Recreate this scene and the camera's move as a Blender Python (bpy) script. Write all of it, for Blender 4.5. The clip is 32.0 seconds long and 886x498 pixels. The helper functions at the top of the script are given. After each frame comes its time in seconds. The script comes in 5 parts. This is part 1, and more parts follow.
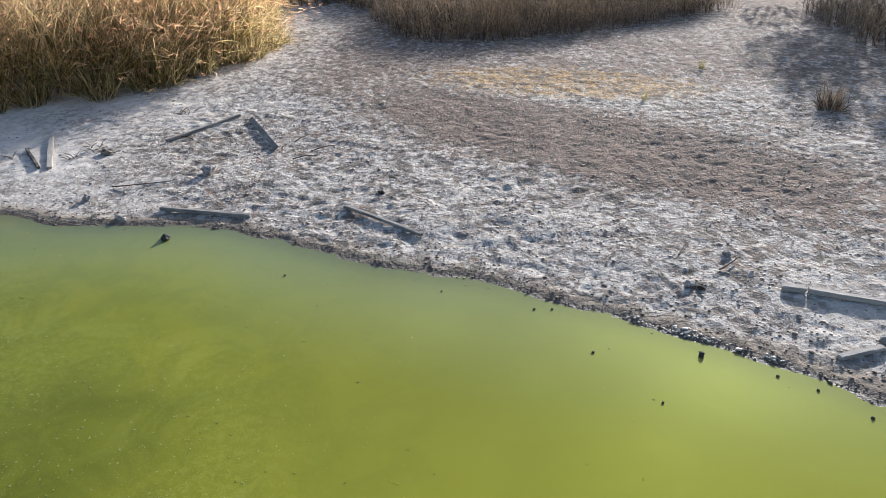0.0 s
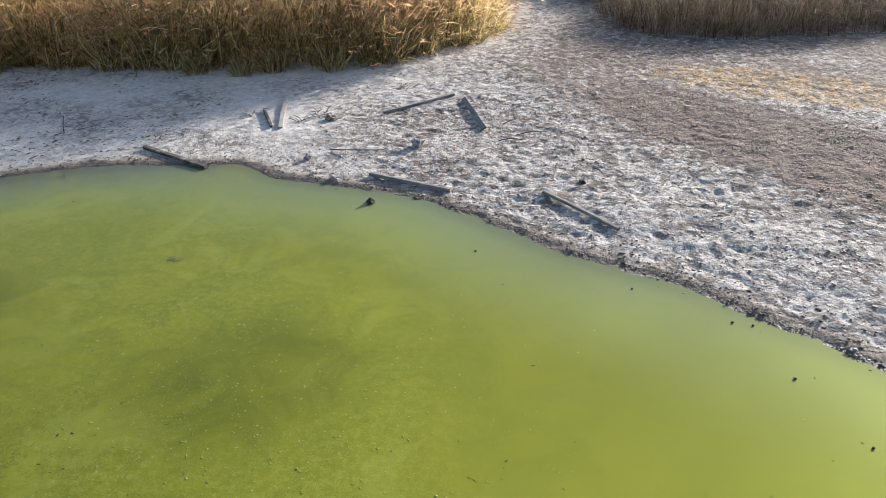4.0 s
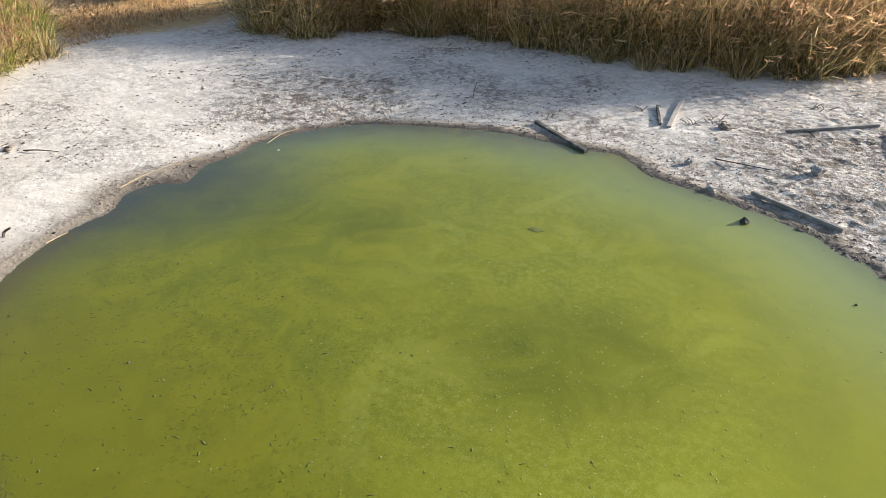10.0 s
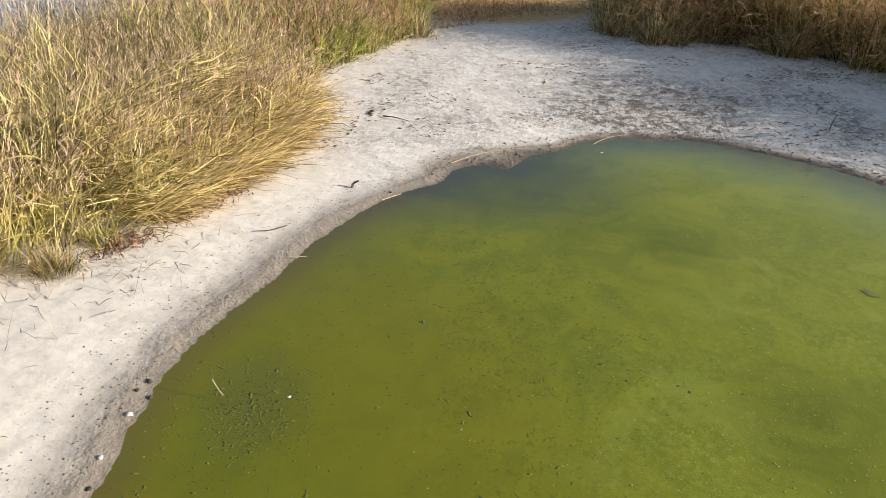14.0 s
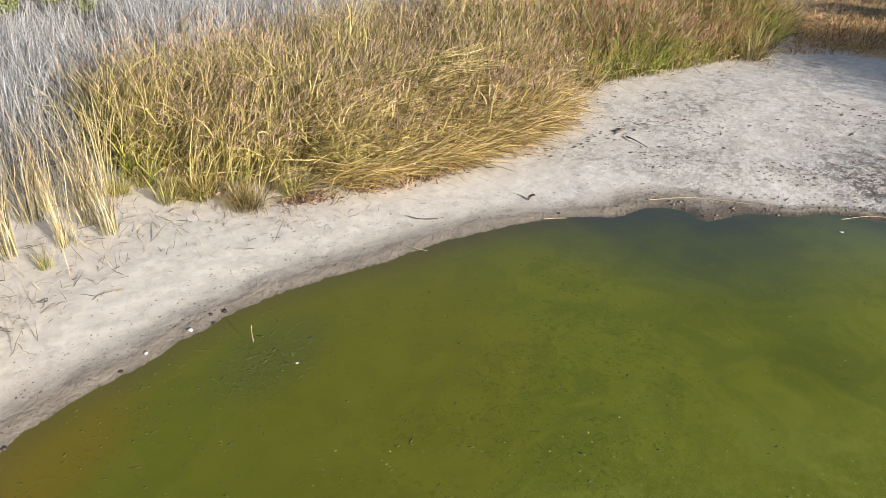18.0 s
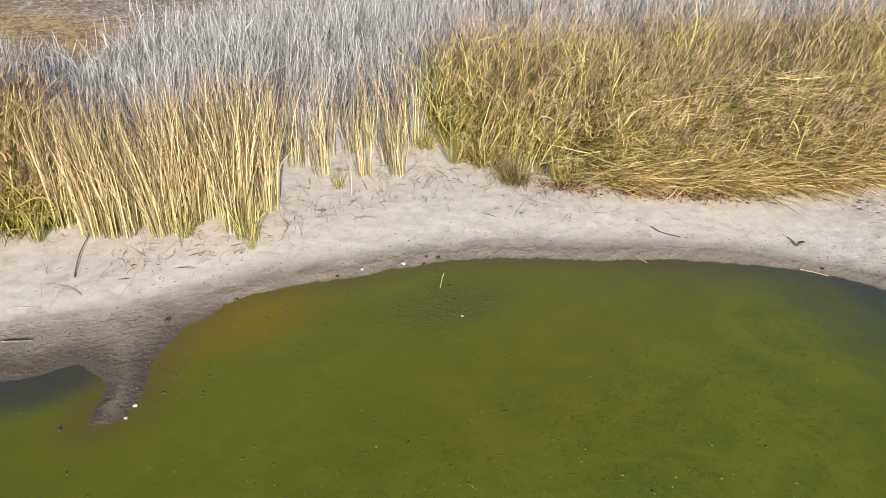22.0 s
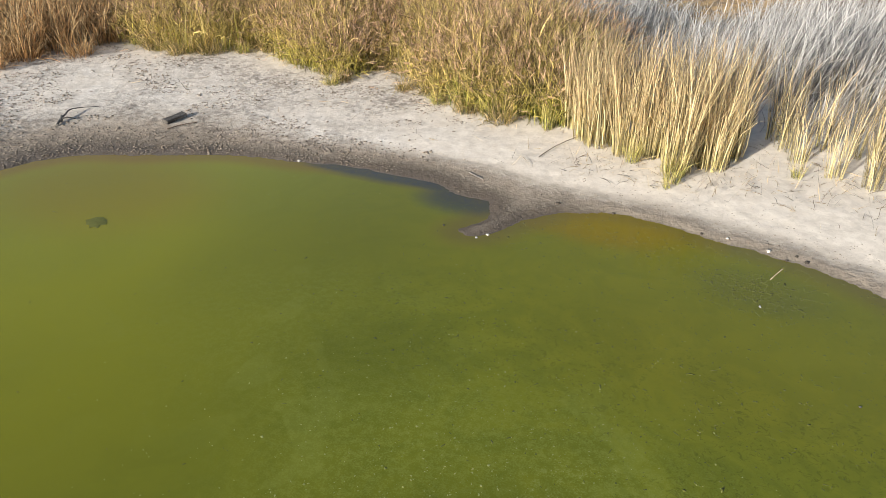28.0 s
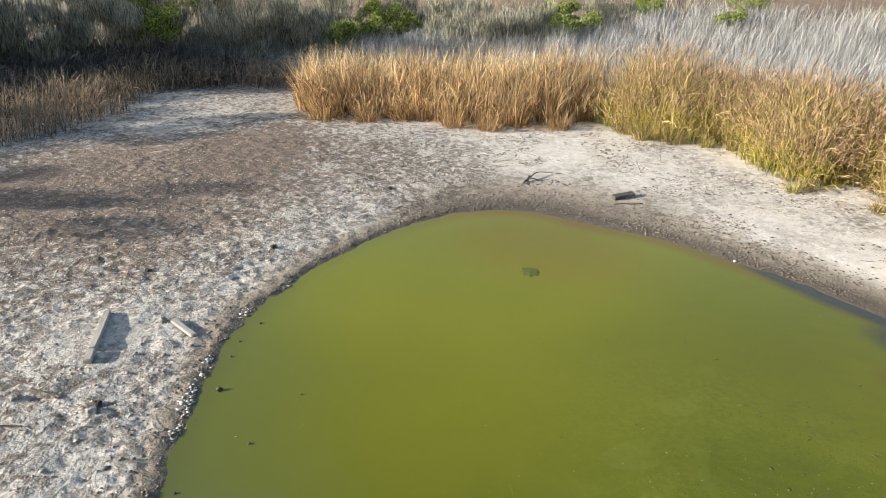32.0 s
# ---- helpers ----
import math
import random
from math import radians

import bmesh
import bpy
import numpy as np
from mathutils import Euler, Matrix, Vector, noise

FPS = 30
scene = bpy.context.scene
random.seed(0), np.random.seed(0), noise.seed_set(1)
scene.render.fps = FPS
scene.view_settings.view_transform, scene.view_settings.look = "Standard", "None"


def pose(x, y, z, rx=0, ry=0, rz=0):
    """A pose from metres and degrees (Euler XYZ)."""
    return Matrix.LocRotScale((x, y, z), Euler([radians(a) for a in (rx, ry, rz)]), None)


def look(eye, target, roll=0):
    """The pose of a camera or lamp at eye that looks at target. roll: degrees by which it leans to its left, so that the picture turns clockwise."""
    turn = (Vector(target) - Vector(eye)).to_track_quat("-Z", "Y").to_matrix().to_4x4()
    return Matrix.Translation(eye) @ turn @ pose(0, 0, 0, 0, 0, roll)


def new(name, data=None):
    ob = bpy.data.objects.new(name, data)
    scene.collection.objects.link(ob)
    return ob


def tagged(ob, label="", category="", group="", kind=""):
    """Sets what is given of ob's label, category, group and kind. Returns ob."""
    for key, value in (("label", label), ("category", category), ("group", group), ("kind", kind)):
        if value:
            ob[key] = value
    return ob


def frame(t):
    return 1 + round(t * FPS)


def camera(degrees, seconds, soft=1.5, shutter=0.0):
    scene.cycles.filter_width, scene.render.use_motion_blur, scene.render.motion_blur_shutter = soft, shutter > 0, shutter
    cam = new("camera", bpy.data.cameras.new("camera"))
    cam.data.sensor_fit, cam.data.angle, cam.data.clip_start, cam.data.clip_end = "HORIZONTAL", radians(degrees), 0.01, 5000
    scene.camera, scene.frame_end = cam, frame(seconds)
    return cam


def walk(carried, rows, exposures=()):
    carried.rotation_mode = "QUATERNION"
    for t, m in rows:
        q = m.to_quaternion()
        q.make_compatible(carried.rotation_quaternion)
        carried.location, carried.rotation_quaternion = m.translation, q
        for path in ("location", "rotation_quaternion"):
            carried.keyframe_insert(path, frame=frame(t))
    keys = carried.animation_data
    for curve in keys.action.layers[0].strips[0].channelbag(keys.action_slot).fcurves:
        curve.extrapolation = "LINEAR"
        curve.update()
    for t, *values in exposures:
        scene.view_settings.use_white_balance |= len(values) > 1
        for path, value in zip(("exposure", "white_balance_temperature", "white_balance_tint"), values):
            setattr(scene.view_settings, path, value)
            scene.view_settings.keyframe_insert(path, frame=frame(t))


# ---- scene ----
cam = camera(62.9, 32.0, soft=0.88)
PATH = [
    (0, (0.269, 0.061, 6.142), (0.135, 1.808, 5.178), -0.8),
    (0.5, (0.298, 0.053, 6.155), (0.099, 1.793, 5.19), -1.0),
    (1, (0.298, 0.058, 6.144), (0.033, 1.789, 5.179), -1.0),
    (1.5, (0.322, 0.074, 6.156), (-0.013, 1.79, 5.185), -1.3),
    (2, (0.365, 0.113, 6.112), (-0.046, 1.811, 5.139), -1.7),
    (2.5, (0.359, 0.117, 6.052), (-0.116, 1.8, 5.082), -1.6),
    (3, (0.317, 0.072, 5.985), (-0.214, 1.742, 5.021), -1.3),
    (3.5, (0.267, 0.081, 5.936), (-0.32, 1.732, 4.972), -1.3),
    (5.5, (0.24, 0.06, 5.872), (-0.583, 1.607, 4.907), -1.2),
    (6, (0.228, 0.083, 5.827), (-0.663, 1.593, 4.864), -1.1),
    (6.5, (0.249, 0.14, 5.734), (-0.717, 1.608, 4.779), -1.2),
    (7, (0.211, 0.118, 5.723), (-0.816, 1.544, 4.769), -1.2),
    (7.5, (0.205, 0.115, 5.698), (-0.886, 1.495, 4.747), -1.1),
    (8, (0.198, 0.108, 5.718), (-0.954, 1.438, 4.767), -1.0),
    (8.5, (0.194, 0.081, 5.759), (-1.02, 1.353, 4.807), -1.0),
    (9, (0.195, 0.088, 5.775), (-1.084, 1.296, 4.823), -1.0),
    (9.5, (0.182, 0.067, 5.765), (-1.156, 1.211, 4.815), -0.9),
    (10, (0.216, 0.108, 5.786), (-1.182, 1.175, 4.834), -1.0),
    (10.5, (0.196, 0.081, 5.774), (-1.254, 1.079, 4.824), -0.8),
    (11, (0.189, 0.052, 5.749), (-1.31, 0.977, 4.803), -0.7),
    (11.5, (0.199, 0.057, 5.754), (-1.348, 0.901, 4.808), -0.7),
    (12, (0.241, 0.053, 5.799), (-1.349, 0.81, 4.85), -0.6),
    (12.5, (0.228, 0.057, 5.767), (-1.403, 0.728, 4.823), -0.6),
    (13, (0.215, 0.071, 5.796), (-1.451, 0.647, 4.853), -0.6),
    (13.5, (0.225, 0.104, 5.867), (-1.477, 0.558, 4.921), -0.5),
    (14, (0.207, 0.118, 5.864), (-1.525, 0.449, 4.921), -0.5),
    (14.5, (0.222, 0.113, 5.905), (-1.53, 0.318, 4.963), -0.3),
    (15, (0.219, 0.121, 5.946), (-1.542, 0.203, 5.002), -0.3),
    (15.5, (0.201, 0.105, 5.955), (-1.561, 0.056, 5.009), -0.1),
    (17.5, (-0.202, 2.922, 6.058), (-1.865, 2.336, 5.115), -0.8),
    (18, (-0.565, 4.72, 6.137), (-2.172, 4.002, 5.187), -0.7),
    (18.5, (-0.866, 6.07, 6.231), (-2.399, 5.212, 5.274), -0.8),
    (19, (-0.909, 6.448, 6.194), (-2.37, 5.468, 5.243), -0.7),
    (19.5, (-0.809, 6.576, 6.092), (-2.196, 5.479, 5.159), -0.6),
    (20, (-0.773, 6.539, 6.109), (-2.083, 5.352, 5.173), -0.3),
    (20.5, (-0.749, 6.491, 6.137), (-1.971, 5.217, 5.196), -0.2),
    (21, (-0.769, 6.404, 6.13), (-1.9, 5.053, 5.183), 0.2),
    (21.5, (-1.119, 6.699, 6.083), (-2.145, 5.262, 5.145), -0.1),
    (22, (-1.948, 7.305, 6.049), (-2.884, 5.802, 5.119), -0.0),
    (22.5, (-3.41, 8.254, 6.141), (-4.224, 6.687, 5.201), -0.1),
    (23, (-4.969, 9.239, 6.224), (-5.648, 7.615, 5.274), 0.2),
    (23.5, (-6.164, 9.961, 6.254), (-6.682, 8.28, 5.303), -0.1),
    (24, (-6.525, 10.039, 6.357), (-6.879, 8.326, 5.387), 0.0),
    (24.5, (-6.49, 10.075, 6.384), (-6.698, 8.34, 5.411), 0.3),
    (25, (-6.461, 10.052, 6.36), (-6.518, 8.306, 5.386), 0.4),
    (25.5, (-6.483, 10.082, 6.363), (-6.385, 8.339, 5.389), 0.2),
    (26, (-6.395, 10.052, 6.372), (-6.16, 8.324, 5.392), 0.5),
    (26.5, (-6.394, 10.066, 6.332), (-6.014, 8.363, 5.354), 0.6),
    (28.5, (-6.46, 10.066, 6.204), (-5.606, 8.546, 5.223), 0.3),
    (29, (-6.425, 10.087, 6.231), (-5.397, 8.675, 5.257), 0.4),
    (29.5, (-6.428, 10.08, 6.163), (-5.252, 8.755, 5.236), 0.4),
    (30, (-6.464, 10.051, 6.142), (-5.182, 8.796, 5.259), 0.2),
    (30.5, (-6.44, 10.093, 6.081), (-5.062, 8.907, 5.248), 0.2),
    (31, (-6.458, 10.082, 6.059), (-4.989, 8.977, 5.271), 0.1),
    (31.5, (-6.458, 10.093, 6.06), (-4.918, 9.064, 5.306), 0.2),
    (32, (-6.466, 10.097, 6.048), (-4.866, 9.164, 5.294), 0.1),
]
walk(cam, [(t, look(eye, target, roll)) for t, eye, target, roll in PATH],
     exposures=[(0, 0.83, 5950, 12), (6, 1.09, 6150, 11), (9, 1.1, 6350, 10), (13, 0.98, 6500, 10), (15, 0.72, 6500, 10), (19, 0.61, 6350, 10), (23, 0.54, 6350, 10), (26, 0.63, 6450, 10), (29, 0.84, 6500, 8), (32, 1.03, 6500, 7)])

# ---- light ----
SUN_DIR = Vector((0.36, 0.93, 0.0)).normalized()
SUN_EL = radians(16.8)
world = bpy.data.worlds.new("world")
scene.world = world
world.use_nodes = True
wn = world.node_tree.nodes
sky = wn.new("ShaderNodeTexSky")
sky.sky_type, sky.sun_disc = "NISHITA", False
sky.sun_elevation, sky.sun_rotation = SUN_EL, math.atan2(SUN_DIR.x, SUN_DIR.y)
sky.altitude, sky.dust_density, sky.ozone_density = 100, 1.5, 1.0
wn["Background"].inputs["Strength"].default_value = 0.10
world.node_tree.links.new(sky.outputs[0], wn["Background"].inputs["Color"])
sun_data = bpy.data.lights.new("sun", "SUN")
sun_data.energy, sun_data.angle, sun_data.color = 5.0, radians(0.6), (1.0, 0.94, 0.85)
sun = new("sun", sun_data)
sun.matrix_world = look((0, 0, 60), Vector((0, 0, 60)) - (SUN_DIR * math.cos(SUN_EL) + Vector((0, 0, math.sin(SUN_EL)))))

# ---- materials ----


class Nodes:
    """A short way to write node materials."""

    def __init__(self, name):
        self.mat = bpy.data.materials.new(name)
        self.mat.use_nodes = True
        self.tree = self.mat.node_tree
        self.bsdf = self.tree.nodes["Principled BSDF"]
        self.out = self.tree.nodes["Material Output"]

    def add(self, kind, **inputs):
        node = self.tree.nodes.new("ShaderNode" + kind)
        for key, value in inputs.items():
            self.put(node, key.replace("_", " "), value)
        return node

    def put(self, node, key, value):
        slot = node.inputs[int(key[1:])] if key[0] == "i" and key[1:].isdigit() else node.inputs[key]
        if isinstance(value, bpy.types.NodeSocket):
            self.tree.links.new(value, slot)
        else:
            slot.default_value = value

    def place(self):
        return self.add("TexCoord").outputs["Object"]

    def noise(self, scale, detail=3.0, rough=0.55, where=None, distort=0.0):
        n = self.add("TexNoise", Scale=scale, Detail=detail, Roughness=rough, Distortion=distort)
        self.put(n, "Vector", where or self.place())
        return n.outputs["Fac"]

    def ramp(self, fac, *stops):
        r = self.add("ValToRGB", Fac=fac)
        e = r.color_ramp.elements
        for k, (at, col) in enumerate(stops):
            x = e[k] if k < 2 else e.new(at)
            x.position = at
            x.color = (*col, 1) if isinstance(col, tuple) else (col, col, col, 1)
        return r.outputs["Color"]

    def mix(self, fac, a, b, blend="MIX"):
        m = self.tree.nodes.new("ShaderNodeMix")
        m.data_type, m.blend_type = "RGBA", blend
        for k, v in ((0, fac), (6, a), (7, b)):
            if isinstance(v, bpy.types.NodeSocket):
                self.tree.links.new(v, m.inputs[k])
            else:
                m.inputs[k].default_value = (*v, 1) if isinstance(v, tuple) else v
        return m.outputs[2]

    def calc(self, op, a, b=0.0):
        m = self.tree.nodes.new("ShaderNodeMath")
        m.operation = op
        for k, v in ((0, a), (1, b)):
            if isinstance(v, bpy.types.NodeSocket):
                self.tree.links.new(v, m.inputs[k])
            else:
                m.inputs[k].default_value = v
        return m.outputs[0]

    def attr(self, name):
        a = self.add("Attribute")
        a.attribute_name = name
        return a.outputs["Fac"]

    def bump(self, height, strength=0.5, dist=0.02, under=None):
        b = self.add("Bump", Strength=strength, Distance=dist, Height=height)
        if under:
            self.put(b, "Normal", under)
        return b.outputs["Normal"]

    def done(self, color, rough=0.8, normal=None, spec=0.3):
        self.put(self.bsdf, "Base Color", color if isinstance(color, bpy.types.NodeSocket) else (*color, 1))
        self.put(self.bsdf, "Roughness", rough)
        self.put(self.bsdf, "Specular IOR Level", spec)
        if normal:
            self.put(self.bsdf, "Normal", normal)
        return self.mat


def ground_material():
    n = Nodes("salt_crusted_mud")
    wet, soil, litter = n.attr("wet"), n.attr("soil"), n.attr("litter")
    big, mid, fine, grit = n.noise(0.5, 4), n.noise(3.2, 5, 0.65), n.noise(17, 4, 0.7), n.noise(70, 3, 0.7)
    dry = n.mix(n.ramp(mid, (0.35, 0.0), (0.62, 1.0)), (0.55, 0.495, 0.43), (0.73, 0.68, 0.615))
    dry = n.mix(n.ramp(big, (0.4, 0.0), (0.7, 0.6)), dry, (0.66, 0.585, 0.50))
    dry = n.mix(n.ramp(soil, (0.16, 0.0), (0.36, 0.6)), dry, n.mix(mid, (0.44, 0.40, 0.355), (0.58, 0.54, 0.49)))
    dry = n.mix(n.ramp(soil, (0.0, 0.75), (0.12, 0.0)), dry, n.mix(mid, (0.61, 0.545, 0.465), (0.745, 0.68, 0.595)))
    earth = n.mix(n.ramp(fine, (0.35, 0.0), (0.65, 1.0)), (0.16, 0.108, 0.078), (0.28, 0.20, 0.15))
    edge = n.calc("ADD", soil, n.calc("MULTIPLY", n.calc("SUBTRACT", mid, 0.5), 1.7))
    edge = n.calc("ADD", edge, n.calc("MULTIPLY", n.calc("SUBTRACT", fine, 0.5), 0.9))
    flakes = n.noise(7.0, 3, 0.5, None, 0.8)
    edge = n.calc("ADD", edge, n.calc("MULTIPLY", n.calc("SUBTRACT", flakes, 0.5), 1.5))
    col = n.mix(n.ramp(edge, (0.42, 0.0), (0.8, 0.9)), dry, earth)
    straw = n.mix(fine, (0.42, 0.24, 0.09), (0.62, 0.42, 0.18))
    col = n.mix(n.ramp(n.calc("ADD", litter, n.calc("SUBTRACT", mid, 0.5)), (0.4, 0.0), (0.7, 0.9)), col, straw)
    crumb = n.noise(34, 3, 0.75)
    mud = n.mix(fine, (0.27, 0.222, 0.172), (0.43, 0.365, 0.29))
    damp = n.calc("ADD", wet, n.calc("MULTIPLY", n.calc("SUBTRACT", mid, 0.5), 0.5))
    damp = n.calc("ADD", damp, n.calc("MULTIPLY", n.calc("SUBTRACT", fine, 0.5), 0.35))
    col = n.mix(n.ramp(damp, (0.15, 0.0), (0.6, 0.95)), col, mud)
    col = n.mix(n.ramp(damp, (0.5, 0.0), (0.85, 0.85)), col, n.mix(crumb, (0.10, 0.08, 0.062), (0.27, 0.225, 0.175)))
    col = n.mix(n.ramp(n.calc("ADD", wet, n.calc("MULTIPLY", n.calc("SUBTRACT", fine, 0.5), 0.25)), (0.74, 0.0), (0.92, 0.85)), col, (0.075, 0.058, 0.043))
    col = n.mix(n.ramp(grit, (0.22, 0.4), (0.38, 0.0)), col, (0.16, 0.12, 0.09))
    coarse = n.noise(8.5, 3, 0.55)
    dents = n.calc("MULTIPLY", n.ramp(coarse, (0.36, 1.0), (0.47, 0.0)), n.ramp(soil, (0.12, 0.08), (0.4, 0.5)))
    col = n.mix(dents, col, (0.13, 0.105, 0.085))
    blots = n.calc("MULTIPLY", n.ramp(n.noise(2.7, 6, 0.72, None, 0.9), (0.515, 0.0), (0.565, 0.85)), n.ramp(soil, (0.12, 0.12), (0.38, 0.85)))
    col = n.mix(blots, col, n.mix(fine, (0.10, 0.08, 0.066), (0.20, 0.165, 0.135)))
    col = n.mix(n.calc("MULTIPLY", n.ramp(crumb, (0.58, 0.0), (0.68, 0.55)), n.ramp(soil, (0.1, 0.12), (0.6, 0.8))), col, (0.13, 0.10, 0.078))
    broken = n.calc("MULTIPLY", n.ramp(n.noise(5.0, 3, 0.55, None, 0.4), (0.51, 0.0), (0.55, 0.95)), n.ramp(n.noise(0.9, 3, 0.6), (0.4, 0.15), (0.56, 1.0)))
    col = n.mix(n.calc("MULTIPLY", broken, n.ramp(soil, (0.14, 0.12), (0.34, 0.8))), col, n.mix(fine, (0.10, 0.083, 0.068), (0.19, 0.16, 0.13)))
    relief = n.calc("ADD", n.calc("MULTIPLY", fine, 0.4), n.calc("MULTIPLY", crumb, 0.14))
    rough = n.ramp(wet, (0.75, 0.92), (1.0, 0.5))
    return n.done(col, rough, n.bump(n.calc("MULTIPLY", n.calc("ADD", relief, n.calc("ADD", coarse, n.calc("MULTIPLY", flakes, 0.9))), n.calc("MAXIMUM", n.ramp(soil, (0.08, 0.13), (0.4, 1.0)), n.ramp(wet, (0.3, 0.0), (0.6, 0.6)))), 1.0, 0.03), n.ramp(wet, (0.7, 0.07), (1.0, 0.4)))


def water_material():
    n = Nodes("algae_water")
    p = n.place()
    big, mid = n.noise(0.22, 4, 0.55, p, 0.6), n.noise(0.9, 6, 0.62, p, 1.4)
    fine, speck = n.noise(9, 4, 0.7, p), n.noise(42, 2, 0.6, p)
    film, tan, clear, south_tone, murk = n.attr("film"), n.attr("tan"), n.attr("clear"), n.attr("south_tone"), n.attr("murk")
    east, weedy, bright, north_sheen = n.attr("east"), n.attr("weedy"), n.attr("bright"), n.attr("north_sheen")
    bloom = n.ramp(big, (0.38, 0.0), (0.62, 1.0))
    swirl = n.ramp(mid, (0.43, 0.0), (0.60, 1.0))
    grain = n.calc("ADD", n.calc("MULTIPLY", fine, 0.55), n.calc("MULTIPLY", speck, 0.45))
    scum = n.calc("MULTIPLY", film, n.ramp(grain, (0.46, 0.0), (0.58, 1.0)))
    weed = n.calc("MULTIPLY", clear, n.ramp(n.noise(6, 5, 0.75, p, 1.0), (0.3, 1.0), (0.7, 0.6)))
    dark = n.calc("MULTIPLY", murk, n.ramp(n.calc("ADD", n.calc("MULTIPLY", mid, 0.6), n.calc("MULTIPLY", fine, 0.4)), (0.36, 0.35), (0.58, 1.0)))

    shreds = n.calc("MULTIPLY", weedy, n.ramp(n.noise(9, 5, 0.72, p, 1.4), (0.54, 0.0), (0.62, 0.6)))
    cells = n.calc("MULTIPLY", weedy, n.ramp(n.noise(1.6, 5, 0.6, p, 2.2), (0.52, 0.0), (0.58, 0.14)))

    blotch = n.calc("MULTIPLY", n.ramp(film, (0.05, 0.25), (0.5, 1.0)), n.ramp(n.noise(0.75, 3, 0.5, p, 0.9), (0.56, 0.0), (0.60, 0.7)))

    def tinted(share, a, b, c, pale, brown, low, murky, skyblue_shallows, sunny, shred, sky_sheen):
        col = n.mix(bloom, a, b)
        col = n.mix(n.calc("MULTIPLY", swirl, 0.45), col, c)
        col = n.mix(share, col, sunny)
        col = n.mix(n.calc("MULTIPLY", blotch, 0.3), col, pale)
        col = n.mix(n.calc("MULTIPLY", scum, 0.55), col, pale)
        # Sky reflection off the northern shore, painted into the water colours.
        col = n.mix(north_sheen, col, sky_sheen)
        col = n.mix(tan, col, brown)
        col = n.mix(south_tone, col, low)
        col = n.mix(n.calc("MULTIPLY", dark, 0.75), col, murky)
        col = n.mix(n.calc("MAXIMUM", shreds, cells), col, shred)
        # Clear shallows over mud, with the reflected sky's blue put into their colour.
        return n.mix(weed, col, skyblue_shallows)

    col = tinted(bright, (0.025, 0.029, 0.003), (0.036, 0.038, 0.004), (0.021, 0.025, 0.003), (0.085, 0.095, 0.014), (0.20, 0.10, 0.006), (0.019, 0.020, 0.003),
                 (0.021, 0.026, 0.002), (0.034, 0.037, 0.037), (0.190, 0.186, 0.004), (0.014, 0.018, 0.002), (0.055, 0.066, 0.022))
    tint = tinted(east, (0.65, 0.68, 0.07), (0.74, 0.74, 0.07), (0.46, 0.52, 0.06), (0.86, 0.90, 0.20), (0.50, 0.34, 0.04), (0.76, 0.72, 0.05),
                  (0.38, 0.41, 0.04), (0.24, 0.27, 0.31), (0.30, 0.36, 0.09), (0.36, 0.37, 0.04), (0.66, 0.76, 0.36))
    wave = n.bump(n.noise(2.2, 2, 0.5, p), 0.05, 0.05)
    n.done(col, n.calc("ADD", 0.06, n.calc("MULTIPLY", scum, 0.25)), wave, 0.5)
    n.put(n.bsdf, "IOR", 1.33)
    haze = n.add("BsdfGlossy", Color=tint, Roughness=0.66)
    both = n.add("MixShader", Fac=n.calc("MULTIPLY", n.ramp(clear, (0.0, 0.33), (0.8, 0.13)), n.ramp(east, (0.0, 1.0), (1.0, 0.42))))
    n.tree.links.new(n.bsdf.outputs[0], both.inputs[1])
    n.tree.links.new(haze.outputs[0], both.inputs[2])
    n.tree.links.new(both.outputs[0], n.out.inputs["Surface"])
    return n.mat


def reed_material(name, root, mid, tip, other, glow=0.3, head=None, spread_of=(0.14, 0.95, 1.75)):
    """Blades: a colour along the blade, a second colour for part of the blades, and one for the seed heads."""
    n = Nodes(name)
    along, tone = n.attr("along"), n.attr("tone")
    half = n.calc("MULTIPLY", along, 0.5)
    col = n.ramp(half, (0.0, root), (0.18, mid), (0.46, tip))
    col = n.mix(n.ramp(tone, (0.42, 0.0), (0.85, 0.9)), col, other)
    col = n.mix(n.ramp(half, (0.55, 0.0), (0.62, 1.0)), col, head or tip)
    light = n.ramp(n.calc("FRACT", n.calc("MULTIPLY", tone, 7.13)), (0.0, spread_of[0]), (0.55, spread_of[1]), (1.0, spread_of[2]))
    col = n.mix(1.0, col, light, "MULTIPLY")
    n.done(col, 0.6, None, 0.25)
    thin = n.add("BsdfTranslucent", Color=col)
    both = n.add("MixShader", Fac=glow)
    n.tree.links.new(n.bsdf.outputs[0], both.inputs[1])
    n.tree.links.new(thin.outputs[0], both.inputs[2])
    n.tree.links.new(both.outputs[0], n.out.inputs["Surface"])
    return n.mat


def timber_material(name, dark, light):
    n = Nodes(name)
    p = n.place()
    stretch = n.add("Mapping", Vector=p)
    stretch.inputs["Scale"].default_value = (1.2, 28, 28)
    grain = n.noise(2.0, 5, 0.65, stretch.outputs[0])
    blot = n.noise(5, 4, 0.6, p)
    col = n.mix(n.ramp(grain, (0.3, 0.0), (0.7, 1.0)), dark, light)
    col = n.mix(n.ramp(blot, (0.5, 0.0), (0.75, 0.7)), col, (0.42, 0.39, 0.35))
    return n.done(col, 0.85, n.bump(grain, 0.6, 0.006), 0.2)


